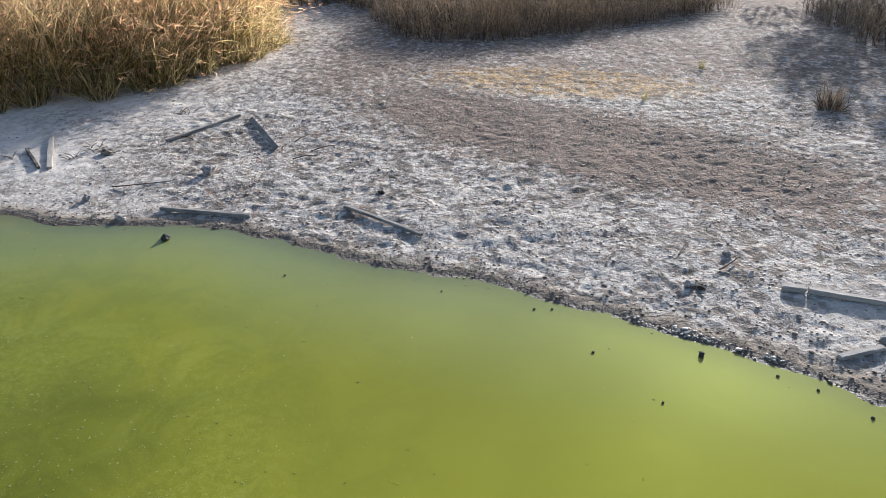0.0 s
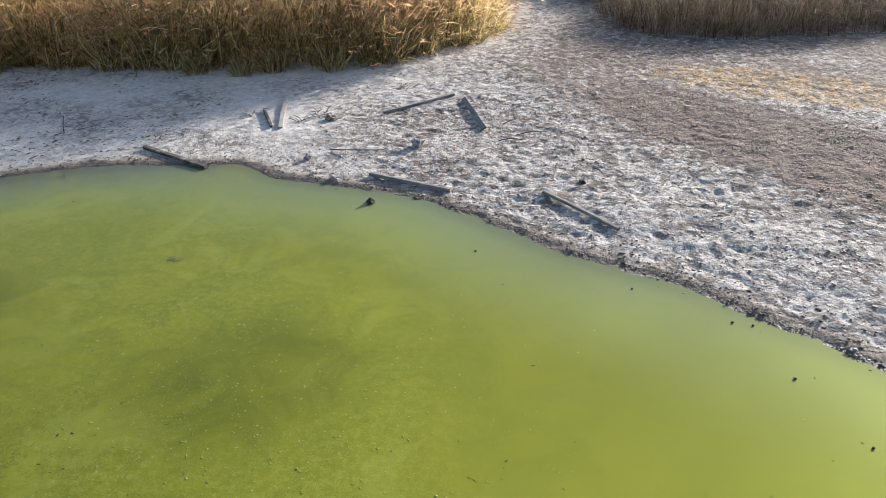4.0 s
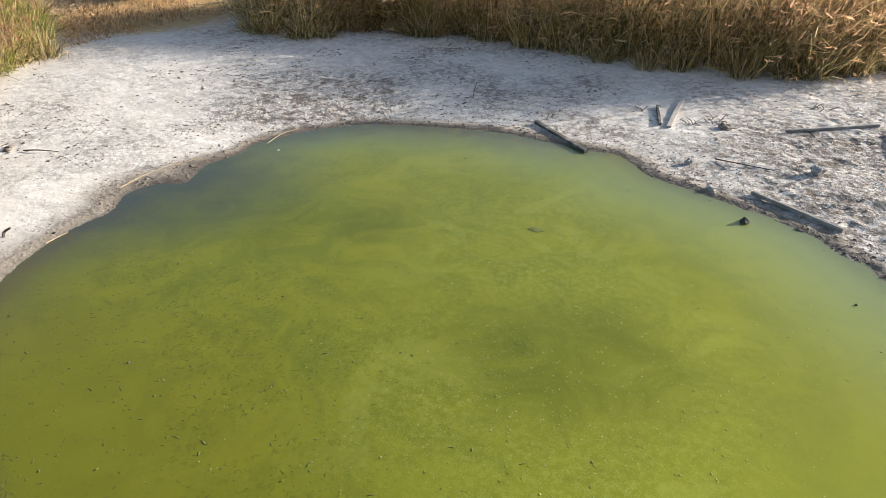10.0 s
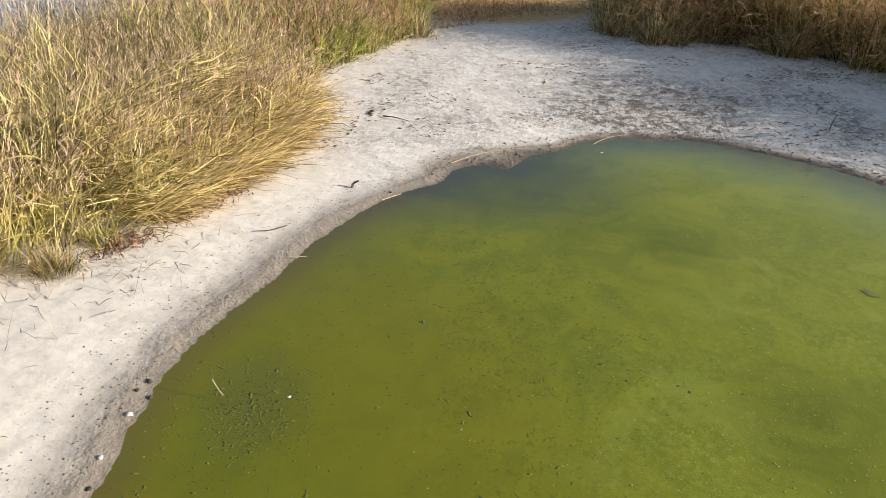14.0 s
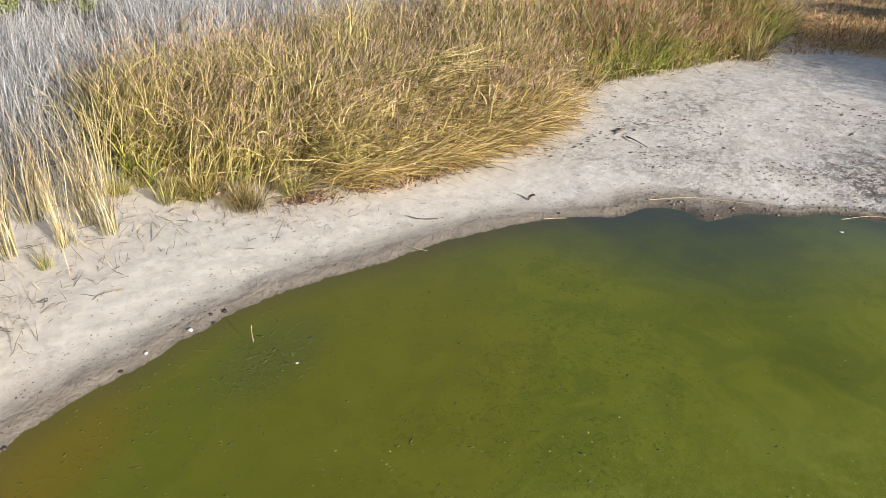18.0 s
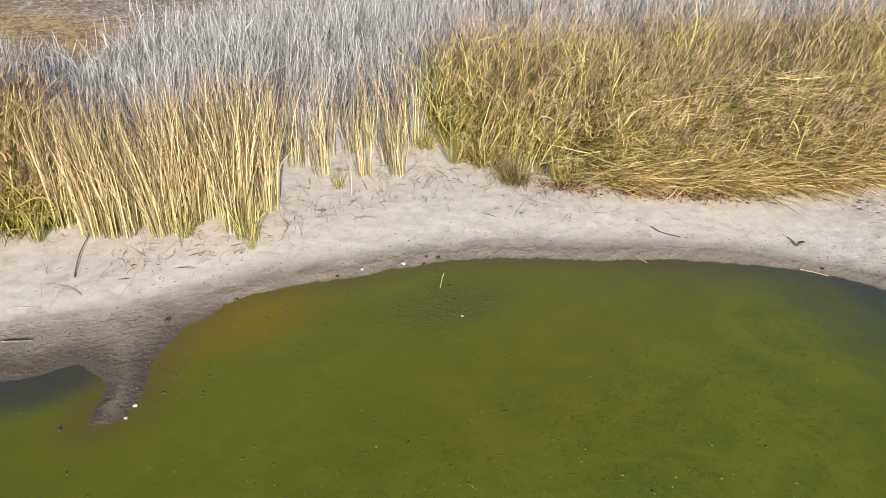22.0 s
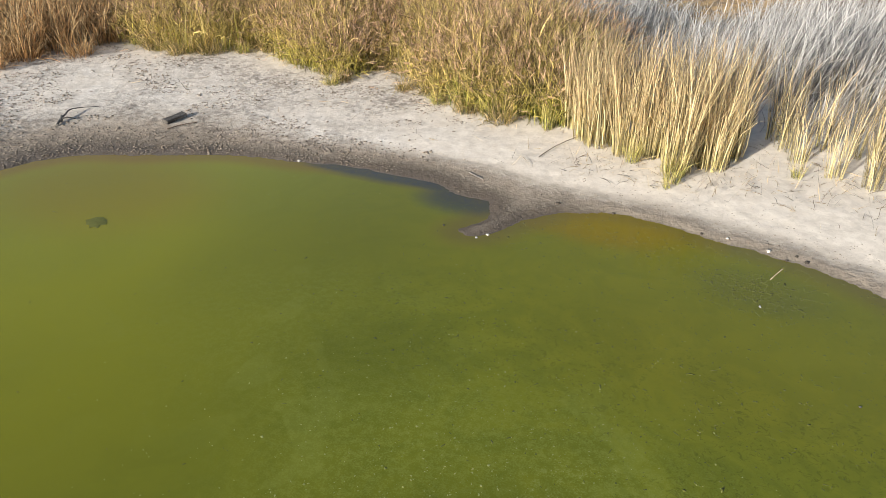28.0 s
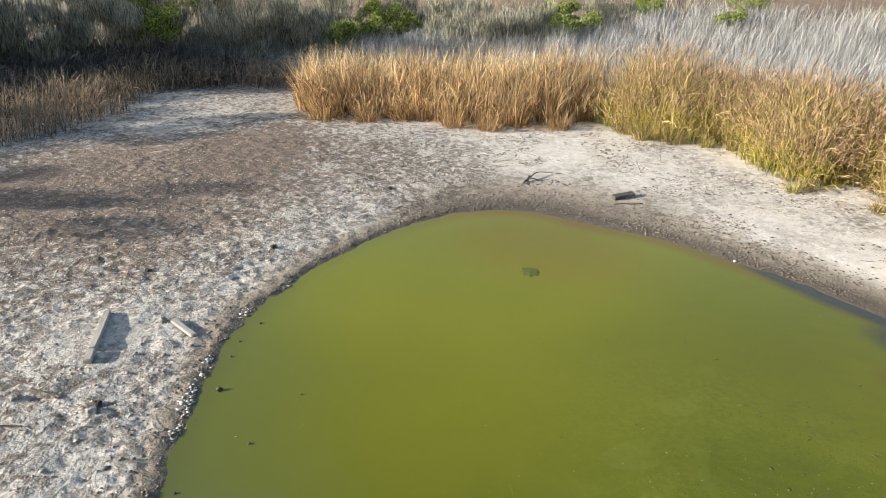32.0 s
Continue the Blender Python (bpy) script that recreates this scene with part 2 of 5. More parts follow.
def stone_material(name, a, b):
    n = Nodes(name)
    col = n.mix(n.ramp(n.noise(9, 5, 0.7), (0.35, 0.0), (0.65, 1.0)), a, b)
    tint = n.add("ObjectInfo").outputs["Random"]
    col = n.mix(1.0, col, n.ramp(tint, (0.0, 0.7), (1.0, 1.2)), "MULTIPLY")
    return n.done(col, 0.85, n.bump(n.noise(40, 4, 0.7), 0.5, 0.01), 0.3)


GROUND = ground_material()
WATER = water_material()
OLIVE = reed_material("green_reed", (0.07, 0.085, 0.016), (0.36, 0.30, 0.10), (0.78, 0.59, 0.32), (0.84, 0.66, 0.39), 0.68, (0.66, 0.41, 0.24))
GOLD = reed_material("golden_reed", (0.11, 0.15, 0.025), (0.40, 0.39, 0.085), (0.56, 0.43, 0.2), (0.58, 0.44, 0.21), 0.3, (0.44, 0.31, 0.22))
TAWNY = reed_material("tawny_reed", (0.13, 0.145, 0.022), (0.42, 0.37, 0.075), (0.52, 0.39, 0.18), (0.56, 0.43, 0.18), 0.3, (0.46, 0.31, 0.2))
STRAW = reed_material("straw_cattail", (0.46, 0.41, 0.17), (0.6, 0.485, 0.275), (0.47, 0.325, 0.19), (0.57, 0.48, 0.28))
ORANGE = reed_material("orange_reed", (0.3, 0.17, 0.08), (0.52, 0.34, 0.16), (0.84, 0.66, 0.4), (0.46, 0.27, 0.12), 0.36)
GREY = reed_material("grey_dead_reed", (0.16, 0.148, 0.135), (0.39, 0.375, 0.358), (0.52, 0.51, 0.50), (0.40, 0.37, 0.335), 0.25, None, (0.3, 0.95, 1.45))
BROWN = reed_material("brown_dead_reed", (0.11, 0.075, 0.045), (0.25, 0.175, 0.105), (0.38, 0.28, 0.18), (0.22, 0.18, 0.145), 0.2)
RUST = reed_material("rust_red_weed", (0.2, 0.06, 0.035), (0.26, 0.1, 0.055), (0.3, 0.16, 0.085), (0.26, 0.16, 0.08))
LODGED = reed_material("lodged_straw", (0.50, 0.42, 0.15), (0.70, 0.57, 0.27), (0.62, 0.43, 0.22), (0.56, 0.45, 0.18), 0.36)
# Grey dead reeds once more, with the east bank's shade put into the colour.
SHADED = reed_material("grey_reed_shade_tinted", (0.03, 0.027, 0.024), (0.085, 0.078, 0.07), (0.17, 0.155, 0.14), (0.07, 0.06, 0.05), 0.1)
LEAF = reed_material("shrub_leaf", (0.17, 0.22, 0.04), (0.25, 0.32, 0.06), (0.36, 0.42, 0.10), (0.38, 0.38, 0.12))
DUSTY = reed_material("dusty_leaf", (0.16, 0.15, 0.10), (0.34, 0.32, 0.23), (0.46, 0.43, 0.34), (0.42, 0.39, 0.31), 0.3)
TIMBER = timber_material("weathered_timber", (0.27, 0.24, 0.21), (0.52, 0.48, 0.43))
TIMBER_GREY = timber_material("grey_timber", (0.15, 0.138, 0.125), (0.36, 0.335, 0.30))
TIMBER_DARK = timber_material("damp_dark_timber", (0.05, 0.045, 0.04), (0.15, 0.135, 0.12))
STONE = stone_material("grey_stone", (0.22, 0.20, 0.18), (0.45, 0.42, 0.38))
STONE_DARK = stone_material("wet_dark_stone", (0.035, 0.035, 0.028), (0.12, 0.115, 0.09))
STONE_PALE = stone_material("pale_stone", (0.45, 0.42, 0.38), (0.66, 0.62, 0.57))
CLOD_DRY = stone_material("dry_mud_clod", (0.25, 0.21, 0.175), (0.44, 0.39, 0.33))
CLOD = stone_material("mud_clod", (0.12, 0.095, 0.075), (0.30, 0.25, 0.20))
TWIG = stone_material("dark_twig", (0.06, 0.045, 0.035), (0.17, 0.13, 0.10))
STALK = stone_material("dry_stalk", (0.40, 0.30, 0.17), (0.62, 0.50, 0.32))

# ---- the lie of the land ----
NORTH = [(8.25, 1.5), (7.9, 3.3), (7.25, 4.72), (6.75, 5.68), (6.15, 6.4), (5.6, 7.1), (4.9, 7.75), (4.19, 8.2), (3.2, 8.75), (2.24, 9.25),
         (1.42, 9.6), (0.3, 10.15), (-0.75, 10.4), (-1.55, 10.6), (-2.82, 11.1), (-4.09, 11.62), (-4.8, 11.85), (-6.0, 11.9), (-7.8, 11.85), (-8.6, 12.1),
         (-9.3, 12.25), (-10.0, 11.97), (-11.5, 11.46), (-12.7, 10.74), (-13.8, 9.9), (-14.7, 8.9), (-15.1, 7.5), (-15.1, 6.4), (-14.7, 5.85)]
SOUTH = [(-14.5, 4.9), (-13.85, 4.25), (-14.2, 3.7), (-14.05, 3.1), (-13.45, 2.7), (-13.1, 1.85), (-12.2, 0.75), (-11.0, -0.15), (-10.0, -0.75), (-9.1, -1.4),
         (-8.0, -1.95), (-7.0, -2.27), (-6.1, -2.4), (-5.2, -2.7), (-4.4, -2.72), (-3.8, -2.5), (-3.2, -2.1), (-2.75, -1.5), (-2.45, -0.95), (-2.1, -0.75),
         (-1.85, -0.9), (-2.15, -1.5), (-1.95, -2.15), (-1.2, -2.3), (-0.7, -2.55), (0.5, -2.62), (1.5, -2.6), (2.5, -2.35), (4.0, -2.12), (5.0, -1.75), (6.0, -1.2), (7.1, -0.8), (7.8, -0.15), (8.2, 0.7)]


def lattice(i, j, seed):
    h = (i * 374761393 + j * 668265263 + seed * 974634777) & 0x7FFFFFFF
    h = ((h ^ (h >> 13)) * 1274126177) & 0x7FFFFFFF
    return ((h ^ (h >> 16)) & 0xFFFF) / 65535.0


def value_noise(x, y, seed=0):
    """Smooth noise from 0 to 1 over arrays of places."""
    x, y = np.asarray(x, float), np.asarray(y, float)
    i, j = np.floor(x).astype(np.int64), np.floor(y).astype(np.int64)
    u, v = x - i, y - j
    u, v = u * u * (3 - 2 * u), v * v * (3 - 2 * v)
    a, b, c, d = lattice(i, j, seed), lattice(i + 1, j, seed), lattice(i, j + 1, seed), lattice(i + 1, j + 1, seed)
    return (a * (1 - u) + b * u) * (1 - v) + (c * (1 - u) + d * u) * v


def fractal(x, y, scale, octaves=3, seed=0):
    x, y = np.asarray(x, float), np.asarray(y, float)
    total, size, amount = 0, 0, 1.0
    for k in range(octaves):
        c, s = math.cos(k * 1.1 + 0.4), math.sin(k * 1.1 + 0.4)
        f = scale * 2.03**k
        total = total + amount * value_noise((c * x - s * y) * f, (s * x + c * y) * f, seed + 17 * k)
        size, amount = size + amount, amount * 0.5
    return total / size


def smooth(a, b, x):
    t = np.clip((np.asarray(x, float) - a) / (b - a), 0, 1)
    return t * t * (3 - 2 * t)


def spline(points, steps=6, closed=True):
    """A Catmull-Rom curve through the points."""
    p, out, n = np.array(points, float), [], len(points)
    for k in range(n if closed else n - 1):
        a, b, c, d = (p[(k + s) % n] if closed else p[min(max(k + s, 0), n - 1)] for s in (-1, 0, 1, 2))
        for t in np.arange(steps) / steps:
            out.append(0.5 * (2 * b + (c - a) * t + (2 * a - 5 * b + 4 * c - d) * t**2 + (3 * b - a - 3 * c + d) * t**3))
    if not closed:
        out.append(p[-1])
    return np.array(out)


def line_distance(x, y, line, closed=True):
    """The distance from places to a line, and for a closed one the sign: minus inside."""
    a = np.asarray(line, float)
    b = np.roll(a, -1, 0) if closed else a[1:]
    a = a if closed else a[:-1]
    shape = np.shape(x)
    x, y = np.ravel(np.asarray(x, float)), np.ravel(np.asarray(y, float))
    best, inside = np.full(x.shape, 1e18), np.zeros(x.shape, bool)
    for (ax, ay), (bx, by) in zip(a, b):
        ex, ey = bx - ax, by - ay
        t = np.clip(((x - ax) * ex + (y - ay) * ey) / (ex * ex + ey * ey + 1e-12), 0, 1)
        best = np.minimum(best, (x - ax - t * ex) ** 2 + (y - ay - t * ey) ** 2)
        if closed and ay != by:
            inside ^= ((ay > y) != (by > y)) & (x < ex * (y - ay) / (by - ay) + ax)
    d = np.sqrt(best)
    return np.where(inside, -d, d).reshape(shape)


SHORE = spline(NORTH + SOUTH, 5)


def shore_distance(x, y):
    d = line_distance(x, y, SHORE) + 0.1 * smooth(1.5, 5.0, y) * smooth(-12.5, -10.0, x)
    return d + 0.16 * (fractal(x, y, 2.2, 3, 5) - 0.5) + 0.05 * (fractal(x, y, 9.0, 2, 8) - 0.5)


def shore_coarse(x, y):
    """The distance to a rough outline of the pond: cheap, for the far land."""
    return line_distance(x, y, SHORE[::6])


def roughness_at(x, y):
    """Where cattle and drying have broken the crust: the northern and eastern flats."""
    return np.clip(smooth(-11, -5, x) * smooth(2, 7, y) + smooth(4, 9, x) * smooth(-4, 4, y) + 0.14, 0, 1)


def land(x, y, d, detail=True):
    """The ground's height, from the place and the distance to the shore."""
    x, y = np.asarray(x, float), np.asarray(y, float)
    under = -0.03 - 0.3 * smooth(0, 2.5, -d)
    over = 0.035 * smooth(0, 0.25, d) + 0.10 * smooth(0.2, 2.5, d) + 0.2 * smooth(2, 9, d)
    z = np.where(d < 0, under * smooth(0, 0.15, -d), over)
    far = np.hypot(x + 3, y - 5)
    # Unseen hill in the north-east, added to throw shade on the east bank.
    z = z + 6.5 * smooth(1.0, 0.1, np.hypot((x - 47) / 27, (y - 33) / 19))
    z = z + 1.2 * smooth(30, 50, x + 0.25 * y) + 1.6 * smooth(-18, -40, y) + 12 * smooth(60, 190, far) + 34 * smooth(160, 700, far)
    z = z + smooth(15, 50, far) * 0.8 * (fractal(x, y, 0.11, 3, 3) - 0.5)
    if detail:
        dry = smooth(0.15, 0.9, d)
        r = roughness_at(x, y)
        z = z + dry * r * 0.04 * (fractal(x, y, 1.7, 2, 11) - 0.5)
        r = r * smooth(34, 24, np.hypot(x + 3, y - 5))
        trod = 0.25 + 1.1 * smooth(0.38, 0.62, fractal(x, y, 0.8, 2, 29))
        pits = value_noise(5.2 * x + 1.6 * y, 6.4 * y - 0.9 * x, 23)
        small = value_noise(8.6 * x - 2.4 * y, 9.3 * y + 1.9 * x, 24)
        z = z - r * trod * (dry * 0.004 * smooth(0.58, 0.82, pits) + smooth(0.05, 0.4, d) * 0.016 * smooth(0.45, 0.8, small))
        z = z + smooth(0, 0.12, d) * (0.012 * smooth(34, 24, np.hypot(x + 3, y - 5)) + 0.02 * r) * (fractal(x, y, 4.6, 1, 31) - 0.5)
    return z


def land_at(x, y):
    x, y = np.atleast_1d(np.asarray(x, float)), np.atleast_1d(np.asarray(y, float))
    return land(x, y, shore_distance(x, y))


def mesh_from(name, verts, quads=None, tris=None, values=None, material=None):
    """A mesh out of arrays."""
    m = bpy.data.meshes.new(name)
    m.vertices.add(len(verts))
    m.vertices.foreach_set("co", np.asarray(verts, np.float32).ravel())
    quads = np.zeros((0, 4), np.int32) if quads is None else np.asarray(quads, np.int32)
    tris = np.zeros((0, 3), np.int32) if tris is None else np.asarray(tris, np.int32)
    m.loops.add(quads.size + tris.size)
    m.loops.foreach_set("vertex_index", np.concatenate([quads.ravel(), tris.ravel()]))
    m.polygons.add(len(quads) + len(tris))
    m.polygons.foreach_set("loop_start", np.concatenate([np.arange(len(quads)) * 4, quads.size + np.arange(len(tris)) * 3]).astype(np.int32))
    for key, value in (values or {}).items():
        m.attributes.new(key, "FLOAT", "POINT").data.foreach_set("value", np.asarray(value, np.float32).ravel())
    m.update(calc_edges=True)
    if material:
        m.materials.append(material)
    return m


def sheet(xs, ys):
    """Places and faces of a grid."""
    X, Y = np.meshgrid(xs, ys)
    i = np.arange(X.size).reshape(X.shape)
    return X, Y, np.stack([i[:-1, :-1], i[:-1, 1:], i[1:, 1:], i[1:, :-1]], -1).reshape(-1, 4)


def spread(lo, hi, runs, out):
    """Even steps from lo to hi, finer in some runs, then ever longer ones to the distance out on both sides."""
    inner, at = [], lo
    for end, step in runs:
        inner.append(np.arange(at, end - 0.01, step))
        at = end
    far = [runs[0][1]]
    while sum(far) < out:
        far.append(far[-1] * 1.16)
    far = np.cumsum(far)
    return np.concatenate([lo - far[::-1], *inner, [hi], hi + far])


def spot(x, y, cx, cy, rx, ry, turn=0.0):
    """1 in the middle of an oval, 0 outside it."""
    c, s = math.cos(turn), math.sin(turn)
    u, v = (c * (x - cx) + s * (y - cy)) / rx, (-s * (x - cx) + c * (y - cy)) / ry
    return smooth(1.0, 0.3, np.hypot(u, v))


def build_ground():
    X, Y, faces = sheet(spread(-23, 21, ((-15.5, 0.09), (13, 0.052), (21, 0.09)), 900), spread(-8, 25, ((6.5, 0.09), (18, 0.052), (25, 0.085)), 900))
    d = line_distance(X, Y, SHORE[::6])
    near = np.abs(d) < 6
    d[near] = shore_distance(X[near], Y[near])
    Z = land(X, Y, d)
    width = 0.42 + 0.42 * smooth(3.0, -1.0, Y) + 0.6 * spot(X, Y, -14.2, 3.6, 2.0, 2.6) + 0.8 * spot(X, Y, -1.4, -2.8, 3.0, 1.9) + 0.5 * spot(X, Y, 2.0, -3.0, 3.5, 1.8) + 1.5 * smooth(3, 7, X) * smooth(4, -1, Y) + 0.3 * smooth(3, 6, X)
    wet = np.clip(1.0 - d / (1.5 * width), 0, 1) * (1 - 0.2 * smooth(5.0, 2.0, Y) * smooth(-2.6, -4.5, X))
    soil = 0.14 + 0.17 * roughness_at(X, Y) + 0.75 * spot(X, Y, 2.2, 16.2, 10, 3.0, -0.5) + 0.42 * smooth(18.5, 22, Y) * smooth(-8, -4, X) + 0.62 * spot(X, Y, 14, 8.5, 8.5, 6.5) + 0.22 * spot(X, Y, 8, 17.5, 6, 2.4, -0.3) + 0.1 * spot(X, Y, 5, 12, 6, 2.5, -0.3) + 0.3 * spot(X, Y, 14, 2, 6, 5) + 0.45 * spot(X, Y, 17, 3.5, 4.5, 3.0, -0.6)
    soil = soil + 0.22 * spot(X, Y, -17, 9, 4, 4) + 0.15 * spot(X, Y, -5, 15, 5, 3) + 0.12 * spot(X, Y, -14, 14, 9, 3.4, -0.2) * smooth(0.35, 0.65, fractal(X, Y, 0.5, 3, 45))
    soil = soil + 0.3 * (fractal(X, Y, 0.6, 3, 41) - 0.5) - 0.25 * smooth(2, -3, Y) * smooth(3, -3, X) + 0.04 * smooth(2, -2, Y) * smooth(-2, 5, X)
    soil = soil + 0.6 * smooth(20, 28, np.hypot(X + 3, Y - 5)) * smooth(6, -4, Y) + 0.3 * smooth(28, 36, np.hypot(X + 3, Y - 5))
    litter = 0.6 * spot(X, Y, -1, -22, 9, 8) + 0.9 * spot(X, Y, -33, 9, 9, 5) + 0.62 * spot(X, Y, 2.2, 20.6, 7.5, 2.8, -0.15) + 0.35 * smooth(22, 30, np.hypot(X + 3, Y - 5)) + 0.1 * smooth(38, 48, np.hypot(X + 3, Y - 5))
    m = mesh_from("ground", np.stack([X, Y, Z], -1).reshape(-1, 3), faces, None, {"wet": wet, "soil": np.clip(soil, 0, 1.2), "litter": np.clip(litter, 0, 1)}, GROUND)
    m.shade_smooth()
    return tagged(new("ground", m), "pale salt-crusted mud flats drying round the pond", "ground", kind="structure")


def build_water():
    X, Y, faces = sheet(np.arange(-16.2, 9.3, 0.16), np.arange(-3.8, 13.4, 0.16))
    d = line_distance(X, Y, SHORE[::2])
    film = spot(X, Y, -5.0, 5.5, 4.2, 4.0) + 0.7 * spot(X, Y, -9, 8.5, 4, 3) + 0.7 * spot(X, Y, -1, 3, 3.5, 3)
    film = np.clip(film, 0, 1) * (0.35 + 0.9 * fractal(X, Y, 0.7, 3, 51))
    tan = 0.95 * spot(X, Y, -4.2, -2.0, 2.0, 0.9) + 0.55 * smooth(0.7, 0.1, -d) * smooth(4, 0, Y) + 0.12 * spot(X, Y, -7.5, 0.8, 4.5, 2.6, 0.3) + 0.3 * spot(X, Y, 5.5, 0.5, 3.5, 2.6)
    clear = 0.45 * smooth(2.0, 0.2, -d) * smooth(-8, -12, X) + 0.25 * spot(X, Y, -7.2, -0.9, 1.4, 0.9) + 0.5 * spot(X, Y, -13, 4, 2.5, 4) + 3.0 * spot(X, Y, 0.8, -2.55, 2.3, 0.45)
    clear = clear * (0.6 + 0.8 * fractal(X, Y, 1.3, 3, 61))
    clear = clear + 1.1 * spot(X, Y, -1.45, -2.05, 1.25, 0.8) + 0.35 * smooth(0.6, 0.05, -d) + 0.3 * smooth(1.6, 0.1, -d) * smooth(5, 8, Y) * smooth(3, -1, X)
    # Darker body colour and yellower haze tint towards the south-west.
    south_tone = smooth(3.8, -0.3, Y) * smooth(2.5, -1.5, X) * (0.7 + 0.4 * fractal(X, Y, 0.5, 3, 67))
    murk = spot(X, Y, -4.9, 6.0, 2.3, 1.9, 0.6) + 0.6 * spot(X, Y, -10.9, 5.0, 0.9, 1.6, 0.5) + 0.7 * spot(X, Y, -9.9, 6.2, 0.9, 1.2, 0.3) + 0.5 * spot(X, Y, -2.4, 3.0, 2.0, 1.2, 0.5)
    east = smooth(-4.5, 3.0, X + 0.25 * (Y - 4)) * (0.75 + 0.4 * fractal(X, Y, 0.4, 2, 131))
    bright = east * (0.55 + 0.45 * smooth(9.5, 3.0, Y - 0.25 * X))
    weedy = 0.9 * spot(X, Y, -8.5, 2.5, 5.5, 3.6, 0.2) + 0.8 * spot(X, Y, -7.0, -0.9, 2.0, 1.2) + 0.6 * spot(X, Y, -3.0, 1.8, 3.0, 2.0) + 0.5 * spot(X, Y, -12, 7.5, 3, 3.5)
    weedy = weedy * smooth(0.35, 0.6, fractal(X, Y, 0.9, 3, 137))
    # Strip of water whose pale sky sheen is painted in.
    north_sheen = 0.8 * smooth(3.2, 0.0, -d) * smooth(4.5, 8.0, Y) * (1 - 0.55 * smooth(-1.0, 3.0, X)) * (0.7 + 0.5 * fractal(X, Y, 0.5, 3, 171))
    keep = (d.ravel()[faces] < 0.5).all(1)
    m = mesh_from("pond_water", np.stack([X, Y, 0 * X], -1).reshape(-1, 3), faces[keep], None, {"film": np.clip(film, 0, 1), "tan": np.clip(tan, 0, 0.85), "clear": np.clip(clear * 0.62, 0, 0.95), "south_tone": np.clip(south_tone * 0.6, 0, 0.6), "murk": np.clip(murk, 0, 1), "east": np.clip(east, 0, 1), "weedy": np.clip(weedy, 0, 1), "bright": np.clip(bright, 0, 1), "north_sheen": np.clip(north_sheen, 0, 0.85)}, WATER)
    m.shade_smooth()
    return tagged(new("pond_water", m), "opaque green algae water filling the pond", "water", kind="structure")


build_ground()
build_water()

# ---- reeds ----
ROWS_UP = np.array([0.0, 0.25, 0.5, 0.75, 1.0])
WIDTHS = np.array([0.75, 1.0, 0.85, 0.55])


def blade_mesh(name, x, y, z, height, width, yaw, lean, bend, tone, material, lift=0.0, low=0.0, high=1.0, wander=0.45):
    """Many bent, tapered blades: rooted at x, y, z, leaning towards yaw by lean and bending over by bend (radians)."""
    n = len(x)
    s = ROWS_UP[None, :]
    theta = lean[:, None] + bend[:, None] * s**1.4
    step = height[:, None] * 0.25
    run = np.concatenate([np.zeros((n, 1)), np.cumsum(np.sin((theta[:, 1:] + theta[:, :-1]) / 2) * step, 1)], 1)
    rise = np.concatenate([np.zeros((n, 1)), np.cumsum(np.cos((theta[:, 1:] + theta[:, :-1]) / 2) * step, 1)], 1)
    # Each blade wanders a little to the side on its way up.
    drift = yaw[:, None] + np.cumsum(np.random.normal(0, wander, (n, 5)), 1)
    ahead = np.diff(run, axis=1, prepend=0.0)
    cx, cy = x[:, None] + np.cumsum(ahead * np.cos(drift), 1), y[:, None] + np.cumsum(ahead * np.sin(drift), 1)
    cz = np.maximum(z[:, None] + rise, z[:, None] - 0.03 + lift * s)
    face = np.random.uniform(0, math.pi, n)
    half = 0.5 * width[:, None] * WIDTHS[None, :]
    ox, oy = np.cos(face)[:, None] * half, np.sin(face)[:, None] * half
    # Blades that lie down are turned about their own length instead.
    down, turn = (lean > 0.85)[:, None], np.random.uniform(0, math.pi, n)[:, None]
    ox = np.where(down, -np.sin(yaw)[:, None] * np.cos(turn) * half, ox)
    oy = np.where(down, np.cos(yaw)[:, None] * np.cos(turn) * half, oy)
    oz = np.where(down, np.sin(turn) * half, 0 * half)
    v = np.zeros((n, 9, 3))
    for k in range(4):
        v[:, 2 * k] = np.stack([cx[:, k] - ox[:, k], cy[:, k] - oy[:, k], cz[:, k] - oz[:, k]], -1)
        v[:, 2 * k + 1] = np.stack([cx[:, k] + ox[:, k], cy[:, k] + oy[:, k], cz[:, k] + oz[:, k]], -1)
    v[:, 8] = np.stack([cx[:, 4], cy[:, 4], cz[:, 4]], -1)
    base = np.arange(n)[:, None, None] * 9
    quads = (base + np.array([[0, 1, 3, 2], [2, 3, 5, 4], [4, 5, 7, 6]])).reshape(-1, 4)
    tris = (base + np.array([[6, 7, 8]])).reshape(-1, 3)
    steps = np.array([0, 0, 0.25, 0.25, 0.5, 0.5, 0.75, 0.75, 1.0])
    low, high = np.broadcast_to(low, n), np.broadcast_to(high, n)
    along = low[:, None] + (high - low)[:, None] * steps[None]
    return mesh_from(name, v.reshape(-1, 3), quads, tris, {"along": along, "tone": np.repeat(tone, 9)}, material)


def scatter(outline, count):
    """Random places inside an outline."""
    p = np.array(outline, float)
    lo, hi = p.min(0), p.max(0)
    got = np.zeros((0, 2))
    while len(got) < count:
        q = np.random.uniform(lo, hi, (count * 2, 2))
        got = np.concatenate([got, q[line_distance(q[:, 0], q[:, 1], p) < 0]])
    return got[:count]


